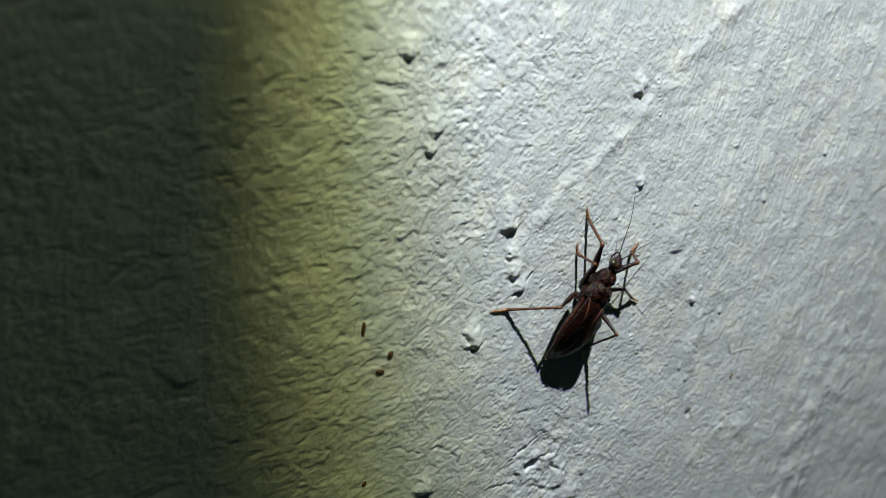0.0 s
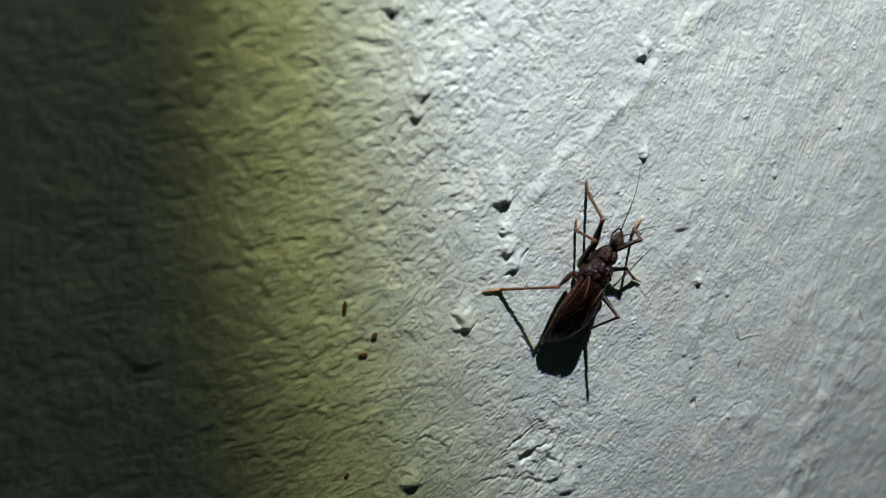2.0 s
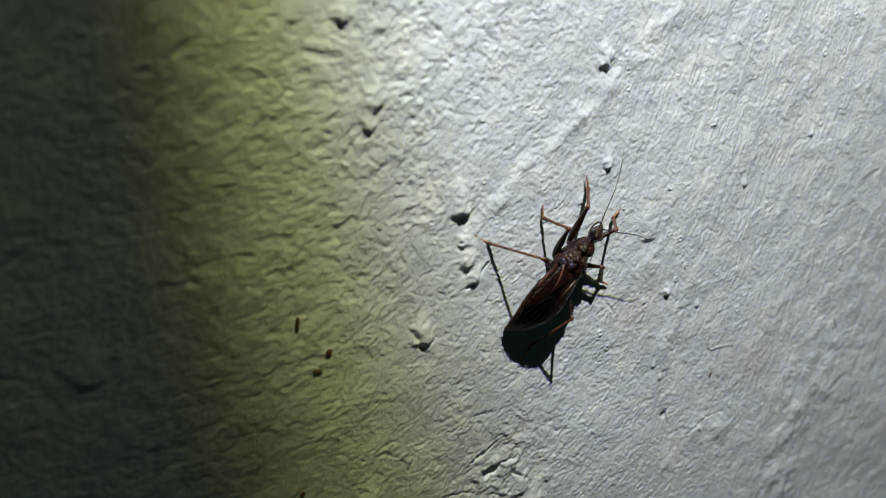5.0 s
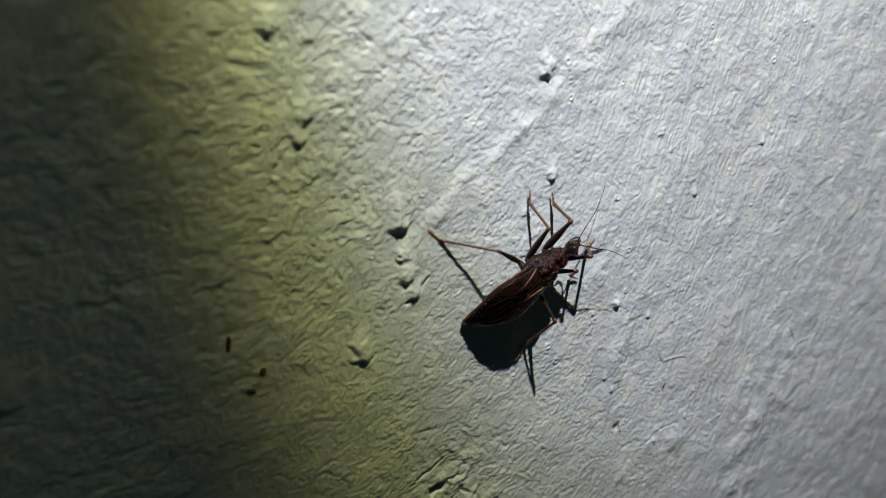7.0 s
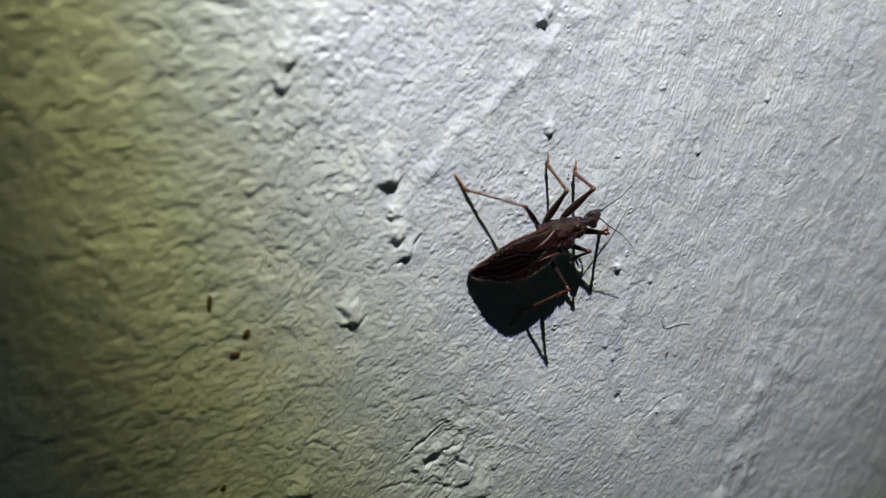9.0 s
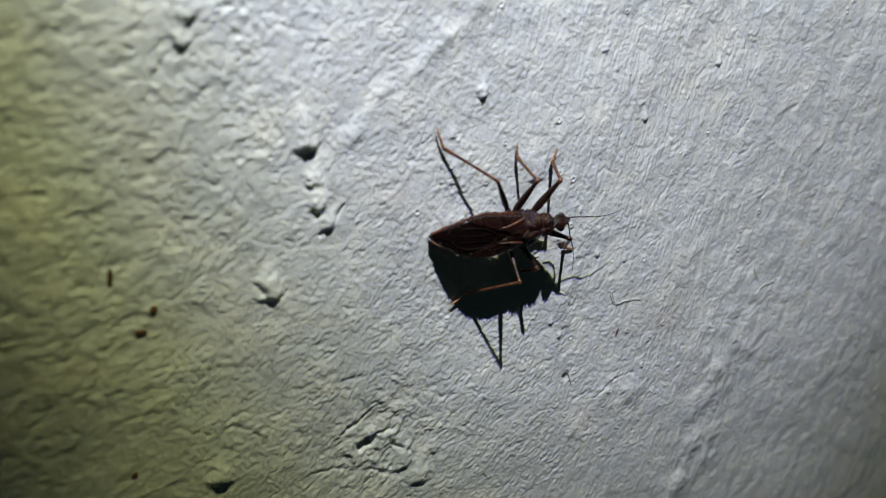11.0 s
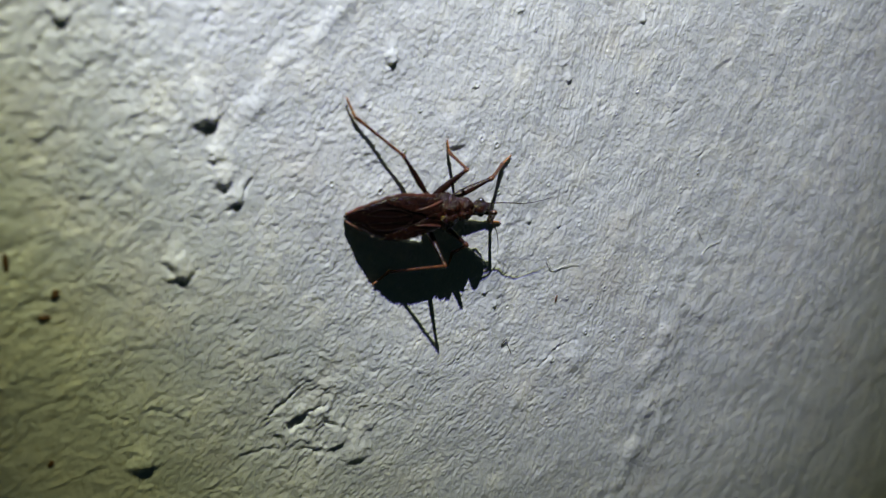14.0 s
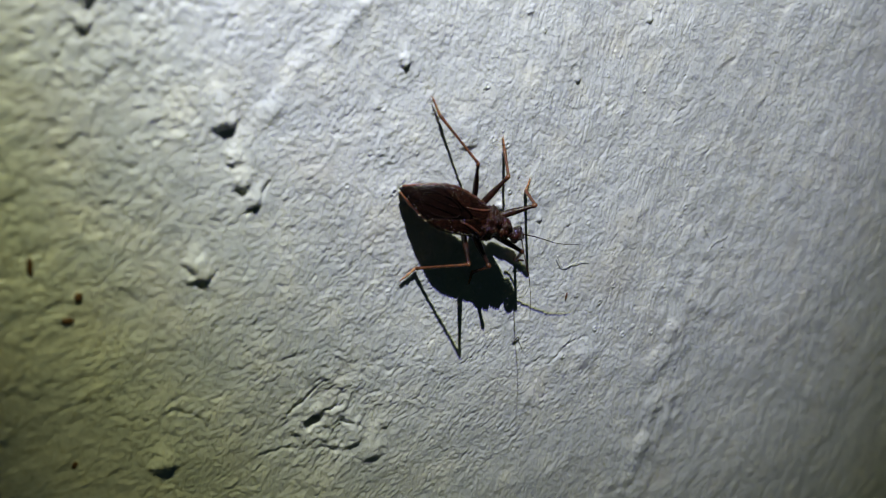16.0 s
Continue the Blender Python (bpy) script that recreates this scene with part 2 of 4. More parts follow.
def relief(x, z):
    """How far the painted surface stands out of the plane of the wall, in millimetres."""
    u, v = x / MM, z / MM
    wu, wv = u + 1.1 * lattice(u / 4.6, v / 4.6, 1) + 0.5 * lattice(u / 1.5, v / 1.5, 22), v + 1.1 * lattice(u / 4.6, v / 4.6, 2) + 0.5 * lattice(u / 1.5, v / 1.5, 23)
    su, sv = u + 0.5 * lattice(u / 6.0, v / 6.0, 37), v + 0.5 * lattice(u / 6.0, v / 6.0, 38)
    right = smooth(74, 108, u + 0.5 * (v - 1450))
    left = 1 - smooth(36, 62, u - 0.5 * (v - 1450))
    middle = (1 - right) * (1 - left)
    patch = 0.2 + 1.1 * smooth(-0.35, 0.4, lattice(u / 6, v / 6, 21) + 0.5 * lattice(u / 2.6, v / 2.6, 35))
    # slow swell of the plaster, then lumps the size of sand grains
    h = 0.40 * lattice(u / 26, v / 26, 3) + 0.12 * lattice(wu / 9.0, wv / 8.0, 4)
    h = h + (0.07 + 0.05 * left + 0.02 * right) * lattice(wu / 2.7, wv / 3.8, 24) + (0.032 + 0.048 * left) * lattice(wu / 1.35, wv / 1.6, 5) + (0.028 + 0.024 * left) * lattice(wu / 0.72, wv / 0.95, 6)
    # brush strokes: slanting folds in the middle, long steep ones further on; dried skins of paint with an edge to them
    cu, cv = wu + 0.22 * lattice(u / 0.62, v / 0.62, 46), wv + 0.22 * lattice(u / 0.62, v / 0.62, 47)
    here = smooth(-0.3, 0.35, lattice(u / 4.1, v / 3.7, 48) + 0.4 * lattice(u / 1.6, v / 1.6, 49))
    there = smooth(-0.25, 0.35, lattice(u / 3.3, v / 3.9, 50) + 0.4 * lattice(u / 1.4, v / 1.4, 51))
    h = h + (1 - 0.85 * right) * (1 - 0.5 * left) * (0.028 * strokes(wu, wv, 48, 3.0, 1.6, 7) + 0.028 * (0.2 + here) * strokes(cu, cv, 44, 1.35, 0.85, 8) + 0.016 * (0.2 + there) * strokes(cu, cv, 62, 0.95, 0.50, 25) + 0.010 * (0.2 + here) * strokes(cu, cv, 28, 0.6, 0.34, 43))
    skin = 0.036 * here * np.tanh(5 * strokes(cu, cv, 46, 2.8, 1.8, 52) + 0.4) + 0.026 * there * np.tanh(5 * strokes(cu, cv, 38, 1.5, 0.95, 53) - 0.5) + 0.020 * (1 - here) * np.tanh(6 * strokes(cu, cv, 60, 1.3, 0.7, 54))
    # small pits
    h = h - (0.035 + 0.03 * left) * (1 - 0.6 * right) * smooth(0.32, 0.62, lattice(cu / 1.3, cv / 1.5, 60)) - 0.11 * left * smooth(0.15, 0.62, lattice(u / 1.7, v / 1.5, 70)) - 0.07 * left * smooth(0.2, 0.6, lattice(u / 0.9, v / 0.8, 75))
    # grains of sand under the paint
    h = h + (0.30 + 0.95 * here) * (1 - 0.45 * right) * (0.028 * lattice(cu / 1.15, cv / 1.05, 71) + 0.052 * lattice(u / 0.56, v / 0.52, 72) + 0.014 * left * lattice(u / 0.36, v / 0.34, 78)) + 0.026 * middle * np.maximum(0, lattice(u / 0.8, v / 0.8, 73))
    h = h + (1 - 0.5 * right) * (1 - 0.55 * left) * 0.42 * skin
    calm = 0.35 + 0.65 * smooth(-0.3, 0.3, lattice(u / 11, v / 11, 39))
    far_right = smooth(104, 124, u)
    h = h + 0.07 * far_right * lattice(wu / 2.2, wv / 3.0, 68) + right * (1 - 0.35 * far_right) * (0.042 * strokes(su, sv, 74, 9.0, 1.30, 9) + 0.050 * calm * strokes(su, sv, 77, 5.0, 0.70, 10) + 0.044 * calm * patch * strokes(su, sv, 71, 3.0, 0.42, 26) + 0.024 * patch * strokes(su, sv, 80, 2.0, 0.28, 44) + 0.035 * lattice(wu / 1.9, wv / 2.4, 36) + 0.030 * lattice(cu / 0.8, cv / 0.9, 74) + 0.03 * here * lattice(cu / 0.9, cv / 1.2, 61))
    # furrows where the paint has wrinkled: thin, each with a lip, between smooth patches
    deep = smooth(-0.25, 0.4, lattice(u / 5.5, v / 5.5, 27))
    for degrees, along, across, seed, depth in FURROWS:
        n = strokes(cu, cv, degrees, along, across, seed)
        k = smooth(0.0, 0.32, lattice(u / 2.9 + seed, v / 2.5, 100 + seed)) * (0.55 + 0.75 * there) * (1 - 0.8 * right) * (1 - 0.35 * left)
        h = h + 1.1 * depth * k * (0.55 * groove(n - 0.26, 0.24) - groove(n, 0.13))
    h = h - 0.07 * right * deep * groove(strokes(wu, wv, 66, 6.0, 2.6, 30), 0.08) + 0.04 * right * here * groove(strokes(wu, wv, 76, 4.0, 1.5, 67), 0.14)
    # a raised seam of paint that climbs to the right, and a lumpy one beyond it
    seam = (v - 1457) - 0.845 * (u - 58) + 1.3 * lattice(u / 5, v / 5, 31) + 0.8 * lattice(u / 2.1, v / 2.1, 55) + 0.35 * lattice(u / 0.9, v / 0.9, 79)
    span = smooth(56, 64, u) * (1 - smooth(100, 112, u))
    h = h + span * (0.33 * (0.8 + 0.8 * lattice(u / 3.4, v / 3.4, 58)) * (1 - smooth(-2.0, 1.7, seam)) * np.exp(np.minimum(0, seam + 1.6) / 3.0) + 0.10 * np.exp(-(seam / 2.6) ** 2) * lattice(u / 2.4, v / 2.4, 13))
    lumpy = (u - 118.3) - 0.40 * (v - 1401) + 1.2 * lattice(v / 6, v / 50, 14)
    h = h + 0.03 * np.exp(-(lumpy / 5.0) ** 2) * (1 - smooth(1426, 1438, v))
    for cx, cz, r, top in RIDGE + [(x, z, 1.15 * r, (0.62 if x > 116 else 0.9) * top) for x, z, r, top in SWELLS]:
        k = (np.abs(u - cx) < 3 * r) & (np.abs(v - cz) < 3 * r)
        if k.any():
            far = np.hypot(u[k] - cx + 0.35 * r * lattice(u[k] / r, v[k] / r, 56), (v[k] - cz) / 1.25 + 0.35 * r * lattice(u[k] / r, v[k] / r, 57)) / r
            h[k] = h[k] + top * np.exp(-far ** 2)
    # broken ground round a chipped place
    chip = np.exp(-(((u - 68) / 8.5) ** 2 + ((v - 1425) / 8) ** 2))
    h = h + chip * (0.26 * lattice(wu / 2.4, wv / 2.2, 16) - 0.35 + 0.14 * lattice(cu / 0.9, cv / 1.1, 17) - 0.07 * smooth(-0.1, 0.3, lattice(u / 3.3, v / 3.3, 69)) * groove(lattice(wu / 2.4, wv / 2.4, 32), 0.15) + 0.06 * lattice(u / 0.45, v / 0.45, 80))
    du, dv = u - 65.6 + 0.3 * lattice(u / 1.3, v / 1.3, 76), v - 1426.1 - 0.22 * (u - 65.6) + 0.25 * lattice(u / 0.9, v / 0.9, 77)
    h = h - 1.7 * np.exp(-(du / 1.15) ** 4 - (dv / 0.55) ** 4) + 0.14 * np.exp(-(du / 1.5) ** 2 - ((dv - 1.0) / 0.55) ** 2)
    for x0, z0, x1, z1, depth in CRACKS + CRACKS_MORE:
        k = (np.abs(u - (x0 + x1) / 2) < abs(x1 - x0) / 2 + 2) & (np.abs(v - (z0 + z1) / 2) < abs(z1 - z0) / 2 + 2)
        if k.any():
            p, q = u[k] + 0.25 * lattice(u[k] / 1.1, v[k] / 1.1, 41) - x0, v[k] + 0.25 * lattice(u[k] / 1.1, v[k] / 1.1, 42) - z0
            dx, dz = x1 - x0, z1 - z0
            t = np.clip((p * dx + q * dz) / (dx * dx + dz * dz), 0, 1)
            off = (q * dx - p * dz) / math.hypot(dx, dz)
            far = np.hypot(p - t * dx, q - t * dz)
            h[k] = h[k] + 0.55 * depth * (0.22 * np.exp(-((far - 0.5) / 0.5) ** 2) * (off > 0) - np.exp(-(far / 0.2) ** 2)) * (0.6 + 0.6 * lattice(u[k] / 0.9, v[k] / 0.9, 45))
    for cx, cz, r, top in LUMPS + LUMPS_SMALL:
        k = (np.abs(u - cx) < 4 * r) & (np.abs(v - cz) < 6 * r)
        if k.any():
            p, q = u[k] - cx, v[k] - cz
            p, q = p + 0.38 * r * lattice(u[k] / r, v[k] / r, 18), q + 0.38 * r * lattice(u[k] / r, v[k] / r, 33)
            far = np.hypot(p / (1.05 * r), np.where(q > 0, q / (2.2 * r), q / (0.60 * r)))
            h[k] = h[k] * (1 - 0.6 * np.exp(-far ** 2)) + 0.92 * top * (1 + 0.08 * lattice(u[k] / (0.6 * r), v[k] / (0.6 * r) + cx, 20)) * np.exp(-far ** 2 * (0.6 + 0.6 * far))
    for cx, cz, r, top in BUBBLES:
        k = (np.abs(u - cx) < 2 * r) & (np.abs(v - cz) < 2 * r)
        if k.any():
            far = np.hypot(u[k] - cx, v[k] - cz) / r
            h[k] = h[k] + top * (np.exp(-((far - 0.8) / 0.35) ** 2) - 0.7 * np.exp(-(far / 0.5) ** 2))
    return h


def part(name, bm, mat, parent, label=""):
    """A bmesh in millimetres, linked as one mesh under a thing."""
    me = bpy.data.meshes.new(name)
    bmesh.ops.scale(bm, vec=(MM, MM, MM), verts=bm.verts)
    bmesh.ops.recalc_face_normals(bm, faces=bm.faces)
    bm.to_mesh(me)
    bm.free()
    for p in me.polygons:
        p.use_smooth = True
    me.materials.append(mat)
    ob = new(name, me)
    ob.parent = parent
    if label:
        tagged(ob, label)
    return ob


def glow(name, colour, strength):
    m = bpy.data.materials.new(name)
    m.use_nodes = True
    n, l = m.node_tree.nodes, m.node_tree.links
    n.remove(n["Principled BSDF"])
    e = n.new("ShaderNodeEmission")
    e.inputs["Color"].default_value, e.inputs["Strength"].default_value = (*colour, 1), strength
    l.new(e.outputs["Emission"], n["Material Output"].inputs["Surface"])
    return m


def turned(bm, outline, n=48, at=None):
    """A body turned about the z axis through a closed outline of (radius, z), then set at a pose."""
    rings = [[bm.verts.new((r * math.cos(a), r * math.sin(a), z)) for a in (2 * math.pi * i / n for i in range(n))] for r, z in outline]
    for p, q in zip(rings, rings[1:] + rings[:1]):
        for i in range(n):
            bm.faces.new((p[i], p[(i + 1) % n], q[(i + 1) % n], q[i]))
    if at:
        bmesh.ops.transform(bm, matrix=at, verts=bm.verts)
    return bm


def diode(torch, name, size, at, mat, label):
    """The lit face of a diode, a hexagon that looks down its cup, on a thin dark chip."""
    bm = bmesh.new()
    bm.faces.new([bm.verts.new((size * math.cos(a), -size * math.sin(a), 0)) for a in (math.pi / 3 * i for i in range(6))])
    bmesh.ops.transform(bm, matrix=at, verts=bm.verts)
    bmesh.ops.scale(bm, vec=(MM, MM, MM), verts=bm.verts)
    me = bpy.data.meshes.new(name)
    bm.to_mesh(me)
    bm.free()
    mat.cycles.emission_sampling = "FRONT"
    me.materials.append(mat)
    ob = new(name, me)
    ob.parent = torch
    return tagged(ob, label)


def build_torch():
    """A small torch that shines along its -z axis; each diode sits at the bottom of a blackened cup."""
    torch = tagged(new("hand_torch"), "small black hand torch shining along the painted wall", "torch")
    black, _, _, b = material("blackened_metal", 0.9)
    b.inputs["Base Color"].default_value, b.inputs["Specular IOR Level"].default_value = (0.006, 0.006, 0.006, 1), 0.1
    part("barrel", turned(bmesh.new(), [(6.0, 3.0), (7.4, 2.0), (7.4, -2.6), (7.0, -3.2), (6.4, -3.2), (6.4, 1.6), (5.4, 3.0), (5.4, 70.0), (6.0, 70.0), (6.0, 4.0)]), black, torch)
    # the cups are added too: each cuts its diode's light to a cone
    for (x, y), squint, size, mouth, power, colour in DIODES:
        at = look(Vector((x, y, 0)), Vector((squint, 0, -150)))
        part("cup", turned(bmesh.new(), [(0.1, 0.4), (mouth + 0.07, 0.4), (mouth + 0.07, -CUP), (mouth, -CUP), (mouth, 0.05), (0.1, 0.05)], at=at), black, torch)
        diode(torch, "diode", size, at, glow("diode_light", colour, power), "tinted diode in its cup, added for one ring of the beam")
    # a bare emitter without a cup, added for the dim light outside the beam
    diode(torch, "spill_emitter", 0.2, Matrix.Translation((0, 4.6, -3.15)), glow("spill_light", SPILL[1], SPILL[0]), "bare emitter added for the torch's stray light")
    return torch


def build_wall():
    wide, fine = 0.00026, 0.000125
    xs = np.concatenate([[-1.4, -0.7, -0.3, -0.1, -0.04, -0.02, -0.012], np.arange(-0.006, 0.045, wide), np.arange(0.045, 0.126, fine), np.arange(0.126, 0.198, wide), [0.205, 0.22, 0.26, 0.35, 0.6, 1.0, 1.6]])
    zs = np.concatenate([[0.0, 0.5, 0.9, 1.15, 1.25, 1.31, 1.33, 1.341], np.arange(1.347, 1.410, wide), np.arange(1.410, 1.486, fine), np.arange(1.486, 1.508, wide), [1.515, 1.53, 1.56, 1.65, 1.85, 2.2, 2.6]])
    xs, zs = np.unique(np.round(xs, 7)), np.unique(np.round(zs, 7))
    X, Z = np.meshgrid(xs, zs)
    fade = smooth(-0.02, -0.006, X) * (1 - smooth(0.198, 0.21, X)) * smooth(1.335, 1.347, Z) * (1 - smooth(1.508, 1.52, Z))
    Y = -relief(X, Z) * MM * fade
    nx, nz = len(xs), len(zs)
    front = np.stack([X, Y, Z], -1).reshape(-1, 3)
    back = np.array([(xs[0], 0.15, zs[0]), (xs[-1], 0.15, zs[0]), (xs[-1], 0.15, zs[-1]), (xs[0], 0.15, zs[-1])])
    co = np.concatenate([front, back])
    i, j = np.meshgrid(np.arange(nx - 1), np.arange(nz - 1))
    a = (j * nx + i).ravel()
    quads = np.stack([a, a + 1, a + nx + 1, a + nx], -1)
    k = nx * nz
    edge = [list(range(nx)) + [k + 1, k], [nx * r + nx - 1 for r in range(nz)] + [k + 2, k + 1],
            [nx * nz - 1 - c for c in range(nx)] + [k + 3, k + 2], [nx * (nz - 1 - r) for r in range(nz)] + [k, k + 3], [k, k + 1, k + 2, k + 3]]
    loops = np.concatenate([quads.ravel()] + [np.array(e) for e in edge])
    sizes = np.concatenate([np.full(len(quads), 4), [len(e) for e in edge]])
    me = bpy.data.meshes.new("wall_painted")
    me.vertices.add(len(co)), me.loops.add(len(loops)), me.polygons.add(len(sizes))
    me.vertices.foreach_set("co", co.ravel())
    me.loops.foreach_set("vertex_index", loops)
    me.polygons.foreach_set("loop_start", np.concatenate([[0], np.cumsum(sizes)[:-1]]))
    me.polygons.foreach_set("loop_total", sizes)
    me.polygons.foreach_set("use_smooth", np.arange(len(sizes)) < len(quads))
    me.update(calc_edges=True)
    me.validate()
    me.materials.append(WALL)
    return tagged(new("wall_painted", me), "rough plaster wall under lumpy pale grey paint", "wall", kind="structure")


build_wall()
hand_torch = build_torch()


# ---- the bug ----
def loft(bm, rings, n=20):
    """A closed body through rings of (x, y, z, half width, height above, depth below)."""
    made = []
    for x, y, z, w, up, down in rings:
        made.append([bm.verts.new((x, y + w * math.cos(a), z + (up if math.sin(a) > 0 else down) * math.sin(a))) for a in (2 * math.pi * i / n for i in range(n))])
    for p, q in zip(made, made[1:]):
        for i in range(n):
            bm.faces.new((p[i], p[(i + 1) % n], q[(i + 1) % n], q[i]))
    bm.faces.new(made[0]), bm.faces.new(made[-1])
    return made


def tube(bm, points, n=8):
    """A round tube through points of (x, y, z, radius)."""
    made = []
    vs = [Vector(p[:3]) for p in points]
    for i, p in enumerate(points):
        d = (vs[min(i + 1, len(vs) - 1)] - vs[max(i - 1, 0)]).normalized()
        side = d.cross(Vector((0.13, 0.21, 0.97))).normalized()
        top = side.cross(d)
        made.append([bm.verts.new(vs[i] + p[3] * (side * math.cos(a) + top * math.sin(a))) for a in (2 * math.pi * k / n for k in range(n))])
    for p, q in zip(made, made[1:]):
        for i in range(n):
            bm.faces.new((p[i], p[(i + 1) % n], q[(i + 1) % n], q[i]))
    bm.faces.new(made[0]), bm.faces.new(made[-1])


def curve_at(table, s):
    """The value at s of a smooth curve through rows of (s, value), falling or rising."""
    rows = sorted(table)
    return float(np.interp(s, [r[0] for r in rows], [r[1] for r in rows]))


# the body's axis climbs from the tail, close over the wall, to the head
AXIS = Matrix.Translation((0, 0, 2.7)) @ Matrix.Rotation(radians(-10.5), 4, "Y")
HALF = [(-8.2, 0.25), (-7.6, 0.68), (-6.6, 1.26), (-5.4, 1.82), (-4.2, 2.27), (-3.0, 2.54), (-1.8, 2.57), (-0.5, 2.40), (0.8, 2.2), (2.2, 1.95), (3.4, 1.75)]


def on_axis(bm):
    """From the body's axis to the bug's space; the back is arched, so that the tail bends down."""
    for v in bm.verts:
        v.co.z += 1.05 * max(0.0, 1 - ((v.co.x + 2.4) / 6.0) ** 2) - 0.135 * max(0.0, -v.co.x - 5) ** 1.5
    bmesh.ops.transform(bm, matrix=AXIS, verts=bm.verts)
    return bm


def dome(s, y):
    """The top of the folded wings over the body's axis."""
    w = curve_at(HALF, s)
    return 0.25 + curve_at([(-8.2, 0.05), (-6, 0.25), (-3, 0.5), (0, 0.75), (3.4, 0.9)], s) * (1 - 0.55 * min(1.0, abs(y) / max(w, 0.2)) ** 2)


def wing_sheet(bm, s0, s1, inner, outer, lift, n=26, m=10):
    """A thin curved sheet on top of the body between two edges, given as functions of s."""
    top, low = [], []
    for i in range(n + 1):
        s = s0 + (s1 - s0) * i / n
        a, b = inner(s), outer(s)
        top.append([bm.verts.new((s, a + (b - a) * j / m, lift + dome(s, a + (b - a) * j / m))) for j in range(m + 1)])
        low.append([bm.verts.new((s, a + (b - a) * j / m, lift - 0.1 + dome(s, a + (b - a) * j / m))) for j in range(m + 1)])
    for i in range(n):
        for j in range(m):
            bm.faces.new((top[i][j], top[i][j + 1], top[i + 1][j + 1], top[i + 1][j]))
            bm.faces.new((low[i][j], low[i + 1][j], low[i + 1][j + 1], low[i][j + 1]))
    for i in range(n):
        bm.faces.new((top[i][0], top[i + 1][0], low[i + 1][0], low[i][0]))
        bm.faces.new((top[i][m], low[i][m], low[i + 1][m], top[i + 1][m]))
    for j in range(m):
        bm.faces.new((top[0][j], low[0][j], low[0][j + 1], top[0][j + 1]))
        bm.faces.new((top[n][j], top[n][j + 1], low[n][j + 1], low[n][j]))
    return bm


